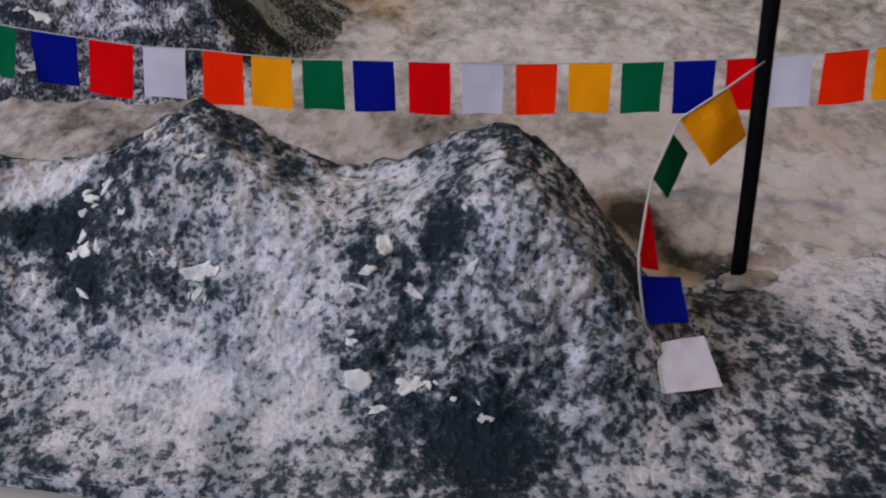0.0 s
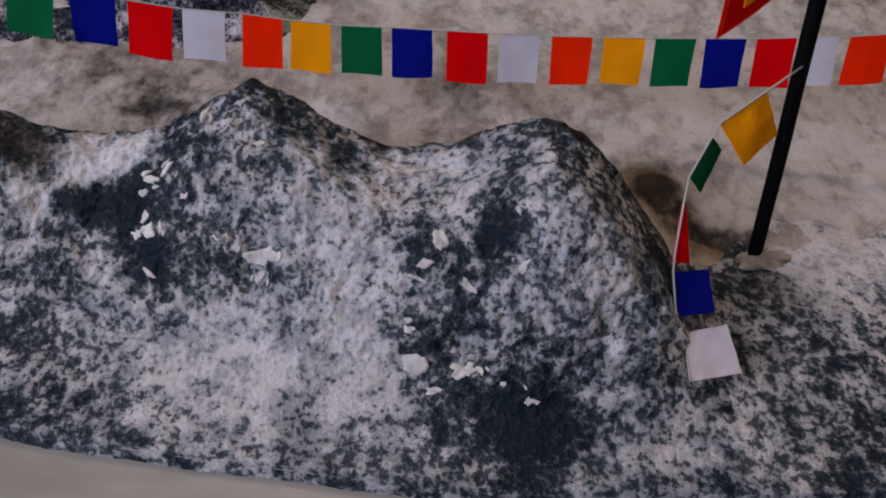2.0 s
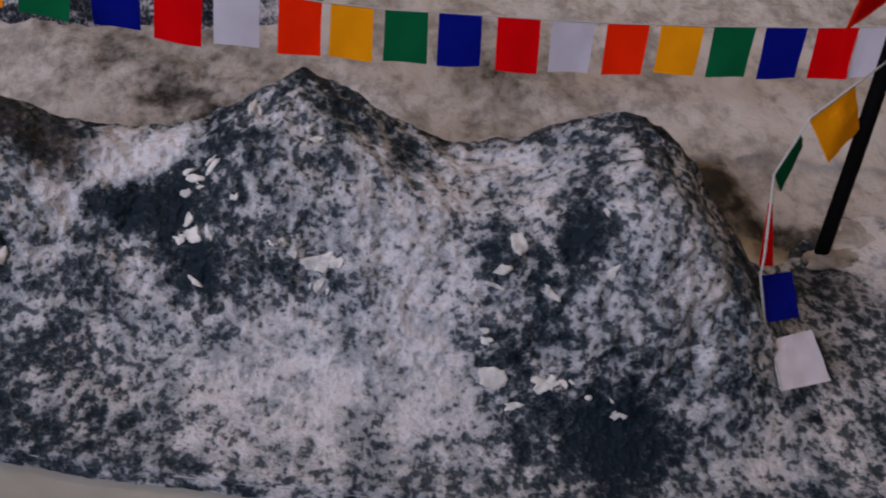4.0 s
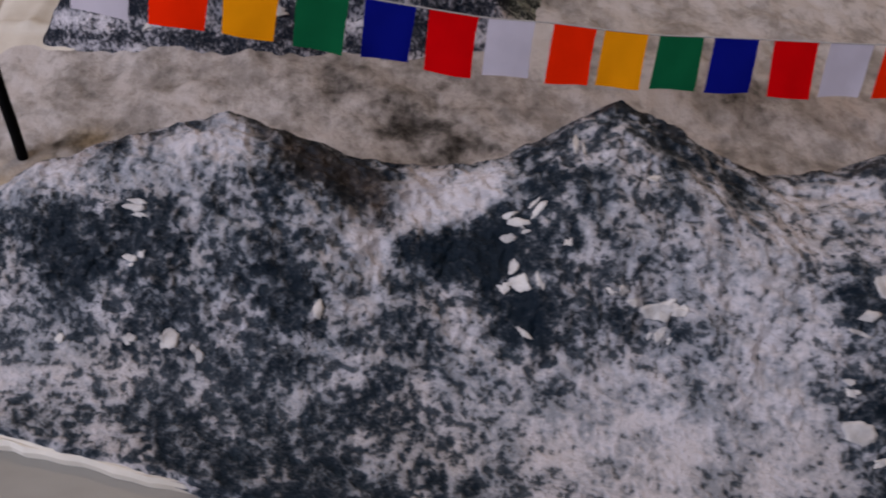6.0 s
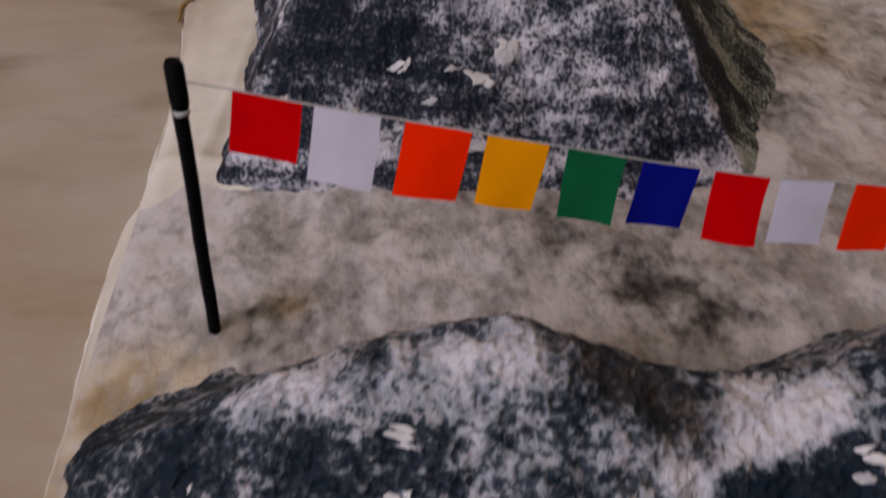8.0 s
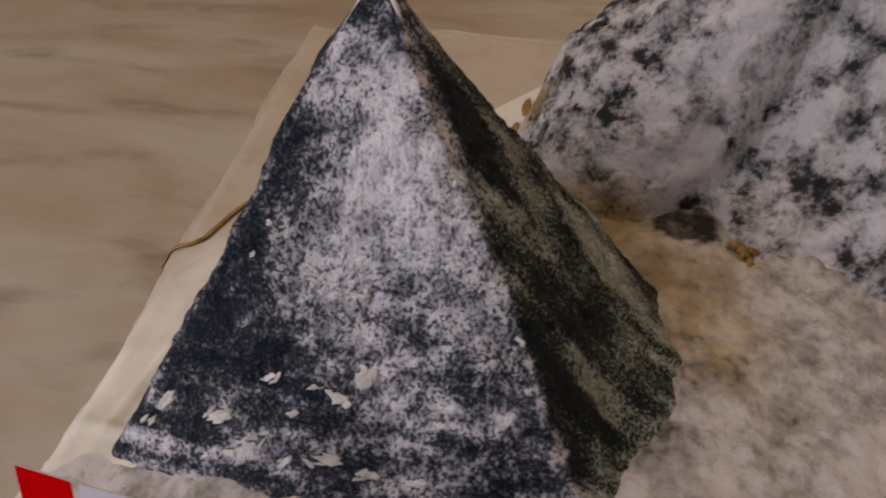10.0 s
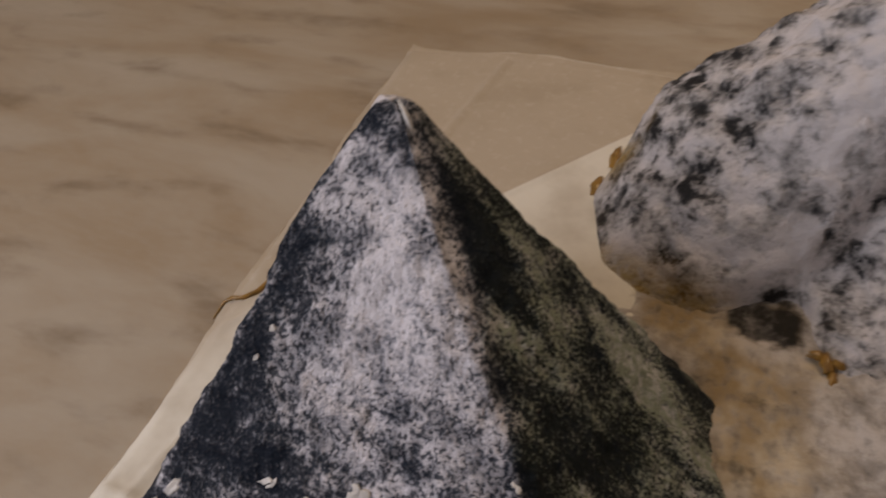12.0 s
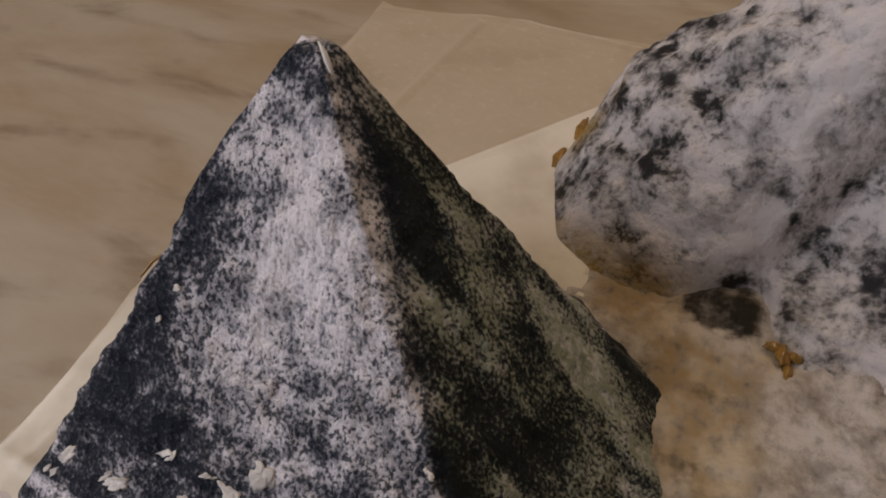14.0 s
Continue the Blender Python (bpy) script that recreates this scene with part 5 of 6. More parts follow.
foot_band = smooth01((0.032 - mp[:, 2]) / 0.025) * np.clip(0.55 + 0.8 * fractal(mp, 35, 3, 2.9), 0, 1) * (mp[:, 0] < 0.03)
attach(mound_body, "tan", mt.at(mp) + 0.2 * foot_band + 0.75 * foot_olive)


# ---- poles, cords and cloth flags ----
def tube(points, radius, sides=10, wobble=0.0, seed=0.0):
    """A round bar along points, with closed ends."""
    bm = bmesh.new()
    pts = [Vector(p) for p in points]
    rings = []
    for i, p in enumerate(pts):
        d = (pts[min(i + 1, len(pts) - 1)] - pts[max(i - 1, 0)]).normalized()
        a = d.orthogonal().normalized()
        a = (Vector((1, 0, 0)) - d * d.x).normalized() if abs(d.x) < 0.9 else a
        b = d.cross(a)
        r = radius[i] if isinstance(radius, (list, tuple)) else radius
        rings.append([bm.verts.new(p + (a * math.cos(t) + b * math.sin(t)) * r * (1 + wobble * noise.noise(p * 120 + Vector((t + seed, seed, 0))))) for t in (2 * math.pi * k / sides for k in range(sides))])
    for q, w in zip(rings, rings[1:]):
        for k in range(sides):
            bm.faces.new((q[k], q[(k + 1) % sides], w[(k + 1) % sides], w[k])).smooth = True
    bm.faces.new(rings[0][::-1])
    bm.faces.new(rings[-1])
    bmesh.ops.recalc_face_normals(bm, faces=bm.faces)
    return bm


def pole(foot, top, radius, label):
    ob = thing("flag_pole", label, "flag pole", "flag poles on the model")
    foot, top = Vector(foot), Vector(top)
    n = 14
    part("stick", tube([foot.lerp(top, i / n) + Vector((0.0002 * math.sin(i * 0.9 + foot.x * 30), 0, 0)) for i in range(n + 1)], radius, 14, 0.06, foot.x * 10), BLACK, ob)
    return ob


LEFT_FOOT, LEFT_TOP = (-0.4261, 0.4318, 0.005), (-0.4192, 0.4430, 0.1470)
RIGHT_FOOT, RIGHT_TOP = (0.156, 0.3281, 0.004), (0.1518, 0.4055, 0.262)
left_pole = pole(LEFT_FOOT, LEFT_TOP, 0.0029, "short black paper pole standing in the snow ground")
tip = Vector(LEFT_TOP)
part("tape_cap", tube([tip + Vector((0, -0.0025, -0.016)), tip + Vector((0, -0.0022, -0.013)), tip, tip + Vector((0, 0.0003, 0.0025))], [0.0031, 0.0036, 0.0036, 0.0026], 14, 0.1), BLACK, left_pole, "black tape cap")
# added pale ring: the highlight below the cap, made as a white band
part("highlight_ring", tube([tip + Vector((0, -0.0028, -0.0185)), tip + Vector((0, -0.0026, -0.0165))], 0.0031, 14, 0.1), STRING, left_pole, "pale ring standing for the highlight under the cap")
right_pole = pole(RIGHT_FOOT, RIGHT_TOP, 0.0040, "tall black paper pole leaning slightly over the ridge")


def flag_mesh(name, corner, along, down, wide, high, colour, curl, seed, shift=0.0):
    """A small cloth flag: a sheet with thickness, bent a little, whose top edge runs along the cord."""
    corner, along, down = Vector(corner), Vector(along).normalized(), Vector(down).normalized()
    out = along.cross(down).normalized()
    nu, nv, verts = 9, 9, []
    for side in (0, 1):
        for j in range(nv):
            for i in range(nu):
                u, v = i / (nu - 1), j / (nv - 1)
                bend = curl * (v * v) * high * 0.5 + 0.0007 * math.sin(u * 4 + seed) * v + 0.0005 * noise.noise(Vector((u * 2 + seed, v * 2, seed)))
                w = wide * (1 + 0.03 * math.sin(seed * 5 + v * 2))
                q = corner + along * (u * w + shift * v * wide) + down * (v * high * (1 + 0.02 * math.sin(seed * 3 + u * 3))) + out * (bend + (0.00035 if side else 0))
                verts.append(q)
    n = nu * nv
    top = grid_faces(nu, nv)
    faces = [f[::-1] for f in top] + [tuple(k + n for k in f) for f in top]
    loop = [i for i in range(nu)] + [j * nu + nu - 1 for j in range(1, nv)] + [(nv - 1) * nu + i for i in range(nu - 2, -1, -1)] + [j * nu for j in range(nv - 2, 0, -1)]
    faces += [(loop[k], loop[(k + 1) % len(loop)], loop[(k + 1) % len(loop)] + n, loop[k] + n) for k in range(len(loop))]
    return mesh_of(name, verts, faces, FLAG_COLOURS[colour], False)


FLAG_STARTS = (-0.3996, -0.3703, -0.3362, -0.3041, -0.2713, -0.2389, -0.2071, -0.1770, -0.1425, -0.1146, -0.0848, -0.0547, -0.0214, 0.0101, 0.0423, 0.0735, 0.1050, 0.1350, 0.1655, 0.1900, 0.2200, 0.2480, 0.2780, 0.3080)


def cord_at(x):
    """The cord of the long garland, which hangs between the outer poles."""
    at = np.array([x])
    y = float(knots(at, (-0.43, 0.442), (-0.30, 0.4425), (-0.20, 0.446), (-0.10, 0.4485), (0.0, 0.447), (0.10, 0.446), (0.20, 0.442), (0.36, 0.432))[0])
    z = float(knots(at, (-0.43, 0.1440), (-0.3996, 0.1380), (-0.3703, 0.1310), (-0.336, 0.1242), (-0.304, 0.1176), (-0.2713, 0.1105), (-0.2389, 0.1030), (-0.207, 0.0967), (-0.177, 0.0912), (-0.1425, 0.0885), (-0.1146, 0.0842), (-0.085, 0.0812), (-0.0547, 0.0808), (0.0101, 0.0788), (0.0423, 0.0780), (0.105, 0.0785), (0.167, 0.0815), (0.22, 0.0860), (0.36, 0.1060))[0])
    return Vector((x, y, z))


garland = thing("flag_garland", "long cord of small multicoloured cloth flags in repeating order", "prayer flags")
part("cord", tube([cord_at(x) for x in np.linspace(-0.4195, 0.345, 110)], 0.0004, 6), STRING, garland, "thin white cord")
third_top = cord_at(0.345)
pole((0.350, third_top.y, 0.006), (0.345, third_top.y, third_top.z + 0.012), 0.0040, "black paper pole holding the cord's far end")
for k, x in enumerate(FLAG_STARTS):
    rnd = random.Random(k)
    wide = 0.0252 * rnd.uniform(0.98, 1.02) if k < 8 else 0.0242 * rnd.uniform(0.98, 1.03)
    a, b = cord_at(x), cord_at(x + wide)
    high = (0.0278 if k == 0 else 0.0300) * rnd.uniform(0.97, 1.03)
    skew = -0.0055 + 0.0060 * min(1.0, k / 14) + 0.0008 * rnd.uniform(-1, 1)
    back = 0.0 if k == 0 else -0.0095 + 0.003 * rnd.uniform(-1, 1)
    part("flag", flag_mesh("flag", a, Vector((b.x - a.x, b.y - a.y, b.z - a.z)), (skew, back, -0.0285), wide, high, ORDER[k % 6], rnd.uniform(-0.2, 0.2), k * 1.37), FLAG_COLOURS[ORDER[k % 6]], garland, ORDER[k % 6] + " cloth flag")

# the short garland that drops from the right pole onto the slope
drop = thing("hanging_garland", "short cord of five cloth flags drooping onto the slope", "prayer flags")
DROP = [Vector(p) for p in ((0.1535, 0.3600, 0.1215), (0.1351, 0.3496, 0.1135), (0.1099, 0.3330, 0.1063), (0.1065, 0.3291, 0.1012), (0.0985, 0.3212, 0.0815), (0.0938, 0.3068, 0.0775), (0.0873, 0.2827, 0.0662), (0.0885, 0.2803, 0.0560), (0.0889, 0.2614, 0.0448), (0.0944, 0.2580, 0.0347), (0.0945, 0.2347, 0.0290))]
part("cord", tube(DROP, 0.0006, 8), STRING, drop, "thin white cord")


def hung_flag(colour, a, b, c, d, bulge, seed):
    """A cloth flag hung by one edge, bent between its four corners."""
    a, b, c, d = (Vector(q) for q in (a, b, c, d))
    out = (b - a).cross(d - a).normalized()
    n, verts = 9, []
    for side in (0, 1):
        for j in range(n):
            for i in range(n):
                u, v = i / (n - 1), j / (n - 1)
                q = (a * (1 - u) + b * u) * (1 - v) + (d * (1 - u) + c * u) * v
                swell = bulge * math.sin(math.pi * u) * math.sin(math.pi * v) + 0.0008 * noise.noise(Vector((u * 3 + seed, v * 3, seed)))
                verts.append(q + out * (swell + (0.00035 if side else 0.0)))
    m = n * n
    top = grid_faces(n, n)
    faces = [f[::-1] for f in top] + [tuple(k + m for k in f) for f in top]
    loop = list(range(n)) + [j * n + n - 1 for j in range(1, n)] + [(n - 1) * n + i for i in range(n - 2, -1, -1)] + [j * n for j in range(n - 2, 0, -1)]
    faces += [(loop[k], loop[(k + 1) % len(loop)], loop[(k + 1) % len(loop)] + m, loop[k] + m) for k in range(len(loop))]
    part("flag", mesh_of("flag", verts, faces, FLAG_COLOURS[colour], False), FLAG_COLOURS[colour], drop, colour + " cloth flag")


hung_flag("yellow", (0.1099, 0.3330, 0.1061), (0.1351, 0.3496, 0.1132), (0.1482, 0.3473, 0.0881), (0.1268, 0.3274, 0.0834), -0.0022, 2.0)
hung_flag("green", (0.1065, 0.3291, 0.1010), (0.1193, 0.3407, 0.0824), (0.1086, 0.3240, 0.0672), (0.0985, 0.3212, 0.0814), -0.0012, 3.0)
hung_flag("red", (0.0930, 0.3068, 0.0771), (0.0952, 0.3070, 0.0765), (0.1004, 0.2908, 0.0501), (0.0873, 0.2827, 0.0600), 0.0010, 4.0)
hung_flag("blue", (0.0889, 0.2803, 0.0558), (0.1106, 0.2900, 0.0470), (0.1123, 0.2705, 0.0365), (0.0892, 0.2614, 0.0446), 0.0008, 5.0)
hung_flag("white", (0.0947, 0.2580, 0.0360), (0.1184, 0.2661, 0.0325), (0.1227, 0.2423, 0.0250), (0.0945, 0.2347, 0.0290), 0.0008, 6.0)


def pennant():
    """A yellow pennant with a red border on the tall pole."""
    a, b, c, d = Vector((0.080, 0.296, 0.181)), Vector((0.138, 0.336, 0.207)), Vector((0.131, 0.338, 0.256)), Vector((0.074, 0.292, 0.240))
    normal = (b - a).cross(d - a).normalized()
    for name, inset, lift, colour, label in (("border", 0.0, 0.0, "red", "red border"), ("field", 0.11, 0.0004, "yellow", "yellow field"), ("trim", -0.03, -0.0004, "orange", "orange edging")):
        bm = bmesh.new()
        n = 8
        rows = []
        for side in (-0.0003, 0.0003):
            for j in range(n + 1):
                for i in range(n + 1):
                    u, v = inset + (1 - 2 * inset) * i / n, inset + (1 - 2 * inset) * j / n
                    q = (a * (1 - u) + b * u) * (1 - v) + (d * (1 - u) + c * u) * v
                    rows.append(bm.verts.new(q + normal * (lift * (1 if side > 0 else -1) + side + 0.002 * math.sin(u * 5) * (1 - u))))
        m = (n + 1) ** 2
        for j in range(n):
            for i in range(n):
                k = j * (n + 1) + i
                bm.faces.new((rows[k], rows[k + n + 1], rows[k + n + 2], rows[k + 1]))
                bm.faces.new((rows[m + k], rows[m + k + 1], rows[m + k + n + 2], rows[m + k + n + 1]))
        edge = list(range(n + 1)) + [j * (n + 1) + n for j in range(1, n + 1)] + [n * (n + 1) + i for i in range(n - 1, -1, -1)] + [j * (n + 1) for j in range(n - 1, 0, -1)]
        for k in range(len(edge)):
            p, q = edge[k], edge[(k + 1) % len(edge)]
            bm.faces.new((rows[p], rows[q], rows[m + q], rows[m + p]))
        part(name, bm, FLAG_COLOURS[colour], right_pole, label)


pennant()


# ---- torn places where the bare paper shows ----
def polygon_reach(a, angles, reachs):
    """How far a straight-sided scrap reaches from its middle at angle a."""
    n = len(angles)
    for k in range(n):
        a0, a1 = angles[k], angles[(k + 1) % n] + (2 * math.pi if k == n - 1 else 0)
        b = a + 2 * math.pi if a < angles[0] and k == n - 1 else a
        if a0 <= b <= a1:
            r0, r1 = reachs[k], reachs[(k + 1) % n]
            return r0 * r1 * math.sin(a1 - a0) / max(0.15, r0 * math.sin(b - a0) + r1 * math.sin(a1 - b)) if a1 - a0 < 2.6 else 0.5 * (r0 + r1)
    return reachs[0]


def chip(owner, cloud, x, y, z, size, thin=0.7, turn=0.0, shards=4):
    """A small ragged scrap of paper stuck to the painted surface."""
    c = np.array((x, y, z))
    near = cloud[np.argsort(((cloud - c) ** 2).sum(1))[:220]]
    centre = near.mean(0)
    _, _, axes = np.linalg.svd(near - centre)
    n = axes[2] * (1 if axes[2][2] > 0 or axes[2][1] < 0 else -1)
    n = n if n[2] - n[1] > 0 else -n
    u = np.cross((0, 0, 1), n)
    u = u / (np.linalg.norm(u) + 1e-9)
    w = np.cross(n, u)
    local = cloud[((cloud - c) ** 2).sum(1) < (size * 2.4) ** 2]
    if len(local) < 20:
        local = near
    flat = np.stack([(local - c) @ u, (local - c) @ w], 1)
    seed = x * 91 + y * 57
    sides, rings = 22, 3
    rnd = random.Random(int(abs(seed) * 1000))
    size, thin = size * (0.95 if owner is ridge else 0.8), min(1.0, thin * 1.25)
    for lobe in range(shards):
        ox, oy, big = (0, 0, 0.85) if lobe == 0 else (rnd.uniform(-1.1, 1.1), rnd.uniform(-1.0, 1.0), rnd.uniform(0.28, 0.62))
        spin, slim, curl = turn + rnd.uniform(-0.6, 0.6) * (lobe > 0), rnd.uniform(0.75, 1.15) * thin, rnd.uniform(0, 6.28)
        corners = rnd.choice((4, 5, 5, 6, 7))
        angles = sorted((q + rnd.uniform(-0.36, 0.36)) * 2 * math.pi / corners for q in range(corners))
        reachs = [rnd.uniform(0.55, 1.25) for _ in range(corners)]
        verts = []
        for r in range(rings + 2):
            for k in range(sides):
                a = 2 * math.pi * k / sides
                ca, sa = math.cos(a), math.sin(a)
                edge = polygon_reach(a, angles, reachs) * (1 + 0.25 * noise.noise(Vector((ca * 3.2 + lobe, sa * 3.2 + seed, lobe))))
                q = size * big * min(max(edge, 0.2), 1.35) * min(r, rings) / rings
                px, py = q * ca * 1.25, q * sa * slim
                px, py = px * math.cos(spin) - py * math.sin(spin) + ox * size, px * math.sin(spin) + py * math.cos(spin) + oy * size * thin
                d = ((flat - (px, py)) ** 2).sum(1)
                h = ((local[np.argsort(d)[:4]] - c) @ n).max()
                up = max(0.0, math.cos(a - curl)) ** 2 * min(r, rings) / rings
                lift = 0.0004 + 0.0004 * noise.noise(Vector((px * 400, py * 400, seed))) + 0.16 * size * big * up
                verts.append(c + u * px + w * py + n * (h + (lift if r <= rings else lift * 0.5 - 0.0010)))
        part("paper_scrap", mesh_of("paper_scrap", verts, grid_faces(sides, rings + 2, True), CHIP_PAPER), CHIP_PAPER, owner, "torn cream-white paper patch")



chip(ridge, rp, -0.174, 0.307, 0.051, 0.0064, 0.85, 0.9, 6)
chip(ridge, rp, -0.166, 0.306, 0.055, 0.0034, 0.55, -0.8, 3)
chip(ridge, rp, -0.115, 0.292, 0.049, 0.0086, 0.70, 0.2, 5)
chip(ridge, rp, -0.132, 0.298, 0.057, 0.0032, 0.60, -0.9, 2)
chip(ridge, rp, -0.127, 0.295, 0.052, 0.0028, 0.80, 0.10, 2)
chip(ridge, rp, -0.115, 0.285, 0.042, 0.0044, 0.60, 1.20, 3)
chip(ridge, rp, -0.025, 0.287, 0.069, 0.0064, 0.90, 1.77, 1)
chip(ridge, rp, -0.034, 0.278, 0.062, 0.0056, 0.45, 0.49, 1)
chip(ridge, rp, -0.037, 0.274, 0.056, 0.0065, 0.14, 0.01, 1)
chip(ridge, rp, -0.012, 0.268, 0.058, 0.0036, 0.70, -0.27, 3)
chip(ridge, rp, -0.037, 0.243, 0.030, 0.0068, 0.80, 0.60, 2)
chip(ridge, rp, -0.016, 0.238, 0.030, 0.0052, 0.90, 0.64, 5)
chip(ridge, rp, -0.006, 0.238, 0.032, 0.0032, 0.70, -0.40, 2)
chip(ridge, rp, 0.017, 0.226, 0.023, 0.0030, 0.70, 0.63, 2)
chip(ridge, rp, 0.015, 0.231, 0.028, 0.0016, 0.50, -0.66, 1)
chip(ridge, rp, 0.005, 0.232, 0.029, 0.0018, 0.70, 0.08, 1)
chip(ridge, rp, -0.117, 0.335, 0.086, 0.0058, 0.40, -0.12, 1)
chip(ridge, rp, -0.173, 0.328, 0.067, 0.0062, 0.30, 0.45, 4)
chip(ridge, rp, -0.165, 0.331, 0.072, 0.0060, 0.30, 1.64, 3)
chip(ridge, rp, -0.147, 0.357, 0.087, 0.0095, 0.16, 2.77, 2)
chip(ridge, rp, -0.178, 0.325, 0.059, 0.0045, 0.50, 0.26, 3)
chip(ridge, rp, -0.260, 0.302, 0.042, 0.0058, 0.45, 1.29, 1)
chip(ridge, rp, -0.153, 0.316, 0.067, 0.0025, 0.60, 1.44, 2)
chip(ridge, rp, -0.172, 0.289, 0.038, 0.0056, 0.25, -0.30, 1)
chip(ridge, rp, -0.137, 0.298, 0.056, 0.0027, 0.50, -0.60, 2)
chip(ridge, rp, -0.040, 0.259, 0.042, 0.0031, 0.60, 0.12, 2)
chip(ridge, rp, -0.338, 0.342, 0.063, 0.0091, 0.30, 0.36, 4)
chip(ridge, rp, -0.336, 0.327, 0.050, 0.0021, 0.80, 0.25, 1)
chip(ridge, rp, -0.341, 0.327, 0.047, 0.0036, 0.60, 0.07, 2)
chip(ridge, rp, -0.325, 0.300, 0.026, 0.0061, 0.65, 1.36, 2)
chip(ridge, rp, -0.312, 0.293, 0.023, 0.0045, 0.70, 1.69, 2)
chip(ridge, rp, -0.412, 0.314, 0.019, 0.0052, 0.80, -0.27, 2)
chip(ridge, rp, -0.457, 0.316, 0.012, 0.0076, 0.70, 1.34, 4)
chip(ridge, rp, -0.373, 0.305, 0.021, 0.0030, 0.70, 1.45, 2)
chip(ridge, rp, -0.415, 0.337, 0.038, 0.0018, 0.50, 1.49, 1)
chip(ridge, rp, -0.417, 0.329, 0.030, 0.0027, 0.70, 0.65, 1)
chip(ridge, rp, -0.436, 0.329, 0.024, 0.0019, 0.70, 0.22, 1)
chip(ridge, rp, -0.428, 0.335, 0.033, 0.0016, 0.60, 0.61, 1)
chip(ridge, rp, -0.342, 0.302, 0.024, 0.0031, 0.70, -0.10, 3)
chip(ridge, rp, 0.010, 0.289, 0.089, 0.0026, 0.50, -0.47, 2)
chip(ridge, rp, 0.019, 0.226, 0.024, 0.0034, 0.50, 0.16, 3)
chip(ridge, rp, -0.028, 0.233, 0.022, 0.0044, 0.40, 0.12, 4)
chip(ridge, rp, -0.041, 0.255, 0.040, 0.0033, 0.50, -0.26, 3)
chip(ridge, rp, -0.012, 0.267, 0.058, 0.0051, 0.45, -0.37, 2)
chip(ridge, rp, 0.013, 0.270, 0.071, 0.0047, 0.50, 1.31, 3)
chip(peak, pp, -0.281, 0.578, 0.068, 0.0086, 0.80, 1.05, 7)
chip(peak, pp, -0.296, 0.568, 0.058, 0.0076, 0.60, -0.26, 4)
chip(peak, pp, -0.311, 0.570, 0.063, 0.0058, 0.40, 0.22, 3)
chip(peak, pp, -0.369, 0.559, 0.040, 0.0096, 0.30, 0.25, 3)
chip(peak, pp, -0.340, 0.552, 0.036, 0.0041, 0.70, 0.86, 2)
chip(peak, pp, -0.299, 0.544, 0.030, 0.0117, 0.30, -0.10, 6)
chip(peak, pp, -0.271, 0.542, 0.023, 0.0094, 0.30, -0.01, 5)
chip(peak, pp, -0.324, 0.541, 0.025, 0.0075, 0.40, 0.95, 4)
chip(peak, pp, -0.411, 0.555, 0.028, 0.0086, 0.35, 1.12, 2)
chip(peak, pp, -0.222, 0.531, 0.017, 0.0046, 0.70, 0.31, 2)
chip(peak, pp, -0.349, 0.627, 0.139, 0.0032, 0.80, -0.02, 2)
chip(peak, pp, -0.358, 0.617, 0.122, 0.0035, 0.60, 1.21, 2)
chip(peak, pp, -0.403, 0.618, 0.067, 0.0060, 0.70, 0.76, 1)
chip(peak, pp, -0.191, 0.599, 0.094, 0.0044, 0.60, -1.39, 2)
chip(peak, pp, -0.322, 0.559, 0.049, 0.0052, 0.50, 0.31, 3)
chip(peak, pp, -0.359, 0.542, 0.024, 0.0059, 0.40, -0.08, 4)
chip(peak, pp, -0.375, 0.540, 0.021, 0.0050, 0.40, 0.53, 3)
chip(peak, pp, -0.369, 0.558, 0.039, 0.0114, 0.40, 0.47, 4)
chip(peak, pp, -0.341, 0.575, 0.061, 0.0071, 0.50, 0.40, 3)
chip(peak, pp, -0.404, 0.563, 0.040, 0.0102, 0.30, 1.08, 3)


# ---- blobs of amber glue along the foot of the rounded mountain, and a strand by the peak ----
def blob(owner, x, y, z, rx, ry, rz, seed):
    bm = bmesh.new()
    bmesh.ops.create_icosphere(bm, subdivisions=3, radius=1.0)
    for v in bm.verts:
        f = 1 + 0.6 * noise.noise(v.co * 1.3 + Vector((seed, 0, seed))) + 0.30 * noise.noise(v.co * 3.5 + Vector((0, seed, 3)))
        v.co = Vector((x + v.co.x * rx * f, y + v.co.y * ry * f, z + v.co.z * rz * f))
    for f in bm.faces:
        f.smooth = True
    part("glue_blob", bm, GLUE, owner, "amber glue lump")


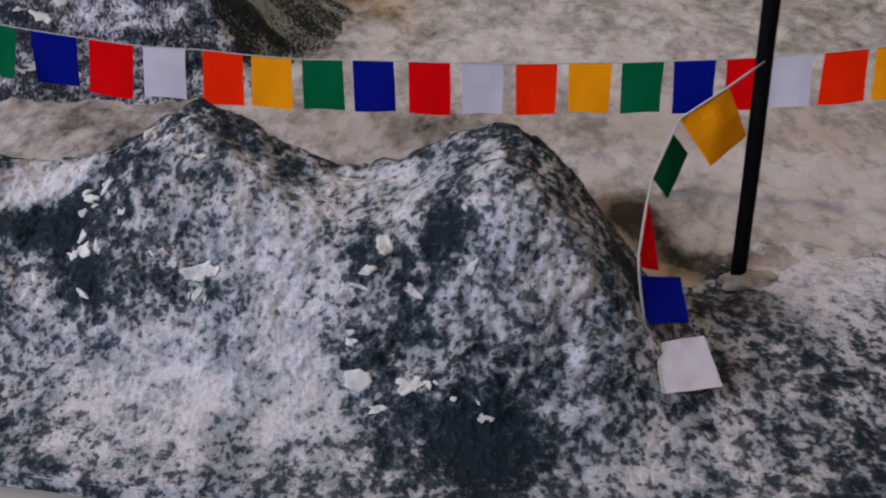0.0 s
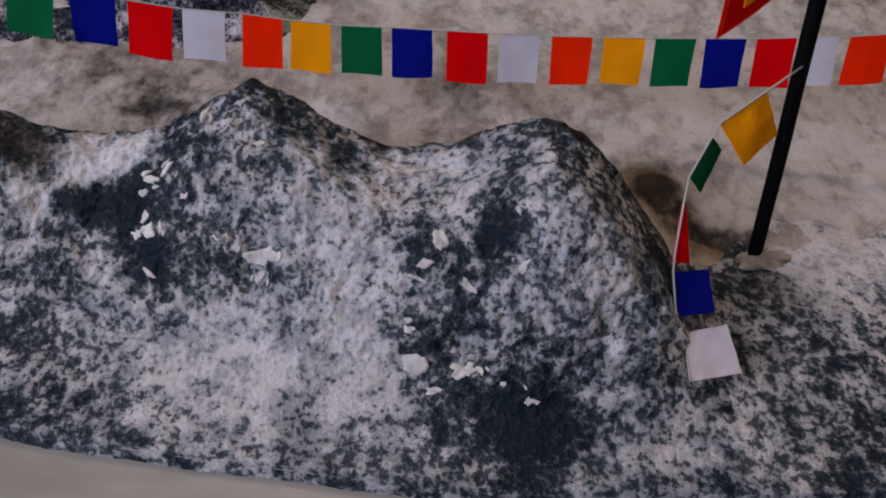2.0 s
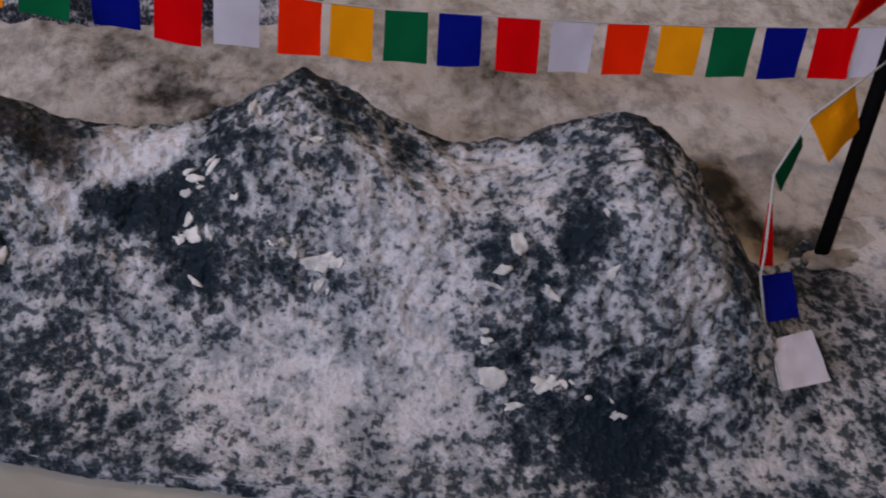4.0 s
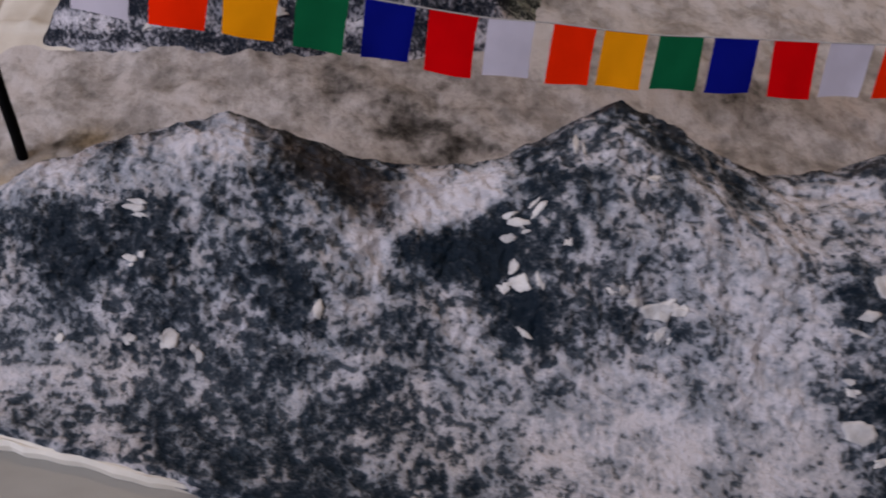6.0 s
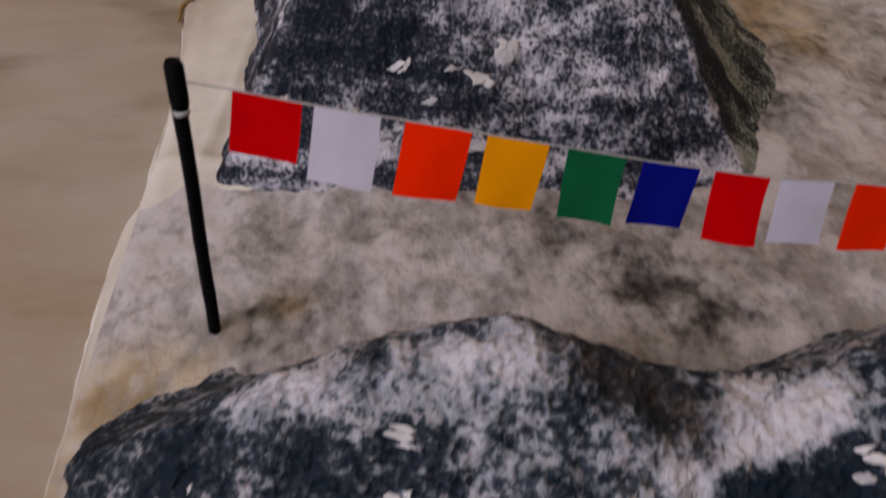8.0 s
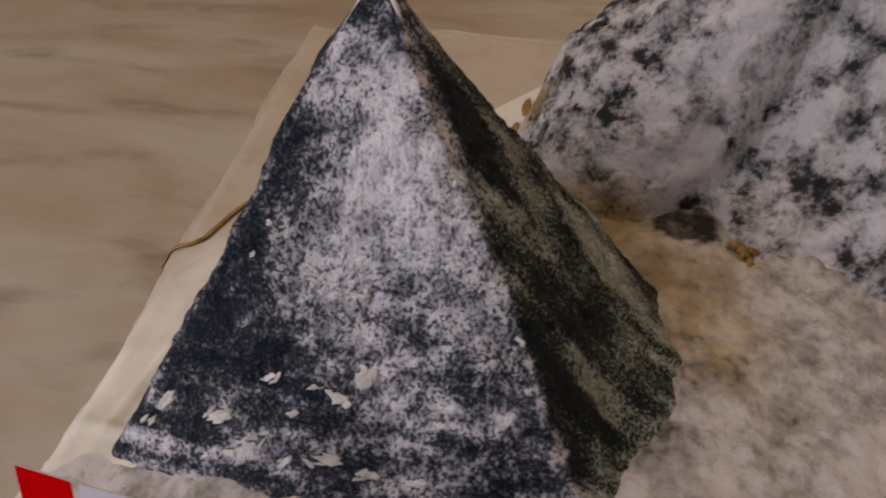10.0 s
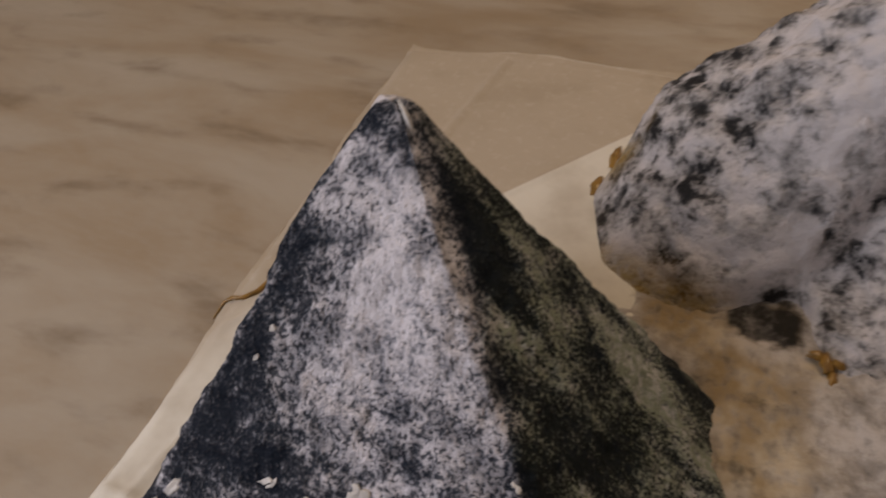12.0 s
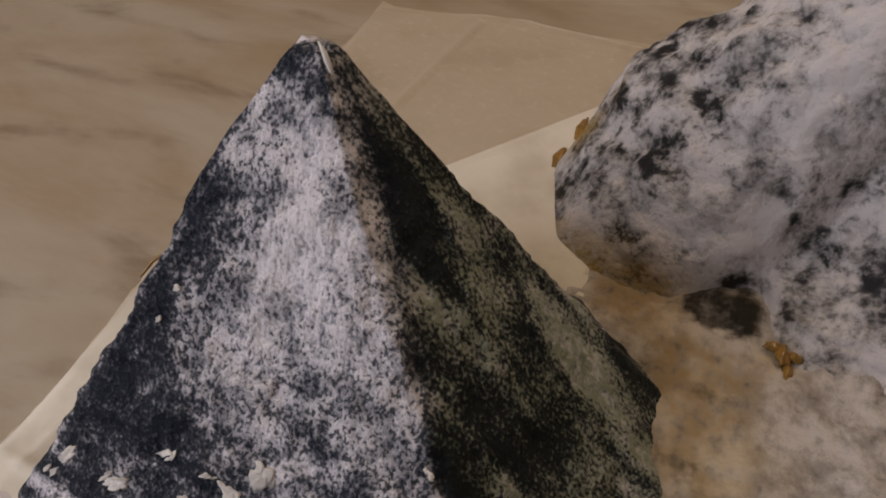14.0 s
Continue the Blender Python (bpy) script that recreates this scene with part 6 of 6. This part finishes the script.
for x, y, z, rx, ry, rz in ((-0.236, 0.975, 0.012, 0.006, 0.016, 0.004), (-0.229, 1.020, 0.014, 0.005, 0.018, 0.004), (-0.030, 0.816, 0.013, 0.0045, 0.009, 0.003), (-0.025, 0.806, 0.011, 0.003, 0.008, 0.0022), (-0.037, 0.821, 0.014, 0.006, 0.0035, 0.003), (-0.022, 0.817, 0.014, 0.004, 0.003, 0.003)):
    blob(mound, x, y, z - 0.002, rx, ry, rz, x * 50)
strand = thing("glue_strand", "curled amber strand of dried glue on the paper", "glue strand")
part("strand_body", tube([(-0.444, 0.826, 0.014), (-0.452, 0.813, 0.0125), (-0.460, 0.795, 0.0125), (-0.467, 0.771, 0.0125), (-0.472, 0.752, 0.0125), (-0.480, 0.742, 0.0125), (-0.491, 0.741, 0.010), (-0.499, 0.738, 0.004), (-0.4985, 0.721, 0.002)], [0.0016, 0.0021, 0.0023, 0.0024, 0.0022, 0.002, 0.0018, 0.0016, 0.001], 8, 0.3), GLUE, strand)


# ---- paper pulp round the tall pole's foot, and a rolled paper edge at the peak's tip ----
def lump(name, owner, material, x, y, z, rx, ry, rz, seed, label):
    bm = bmesh.new()
    bmesh.ops.create_icosphere(bm, subdivisions=4, radius=1.0)
    for v in bm.verts:
        f = 1 + 0.45 * noise.noise(v.co * 1.5 + Vector((seed, 0, seed))) + 0.22 * noise.noise(v.co * 4.5 + Vector((0, seed, 3)))
        v.co = Vector((x + v.co.x * rx * f, y + v.co.y * ry * f, z + v.co.z * rz * f))
    for f in bm.faces:
        f.smooth = True
    part(name, bm, material, owner, label)


PULP = bare_paper("tan_paper_pulp", (0.40, 0.335, 0.27), (0.16, 0.125, 0.10))
lump("paper_collar", right_pole, PULP, 0.160, 0.327, 0.0100, 0.014, 0.008, 0.0055, 3.3, "tan paper pulp round the foot")
part("rolled_edge", tube([(-0.2895, 0.7050, 0.2565), (-0.2868, 0.7040, 0.2530), (-0.2845, 0.7025, 0.2490), (-0.2822, 0.7010, 0.2445), (-0.2810, 0.7000, 0.2420)], [0.0004, 0.0012, 0.0016, 0.0012, 0.0004], 10, 0.3), CHIP_PAPER, peak, "curled cream paper edge at the tip")
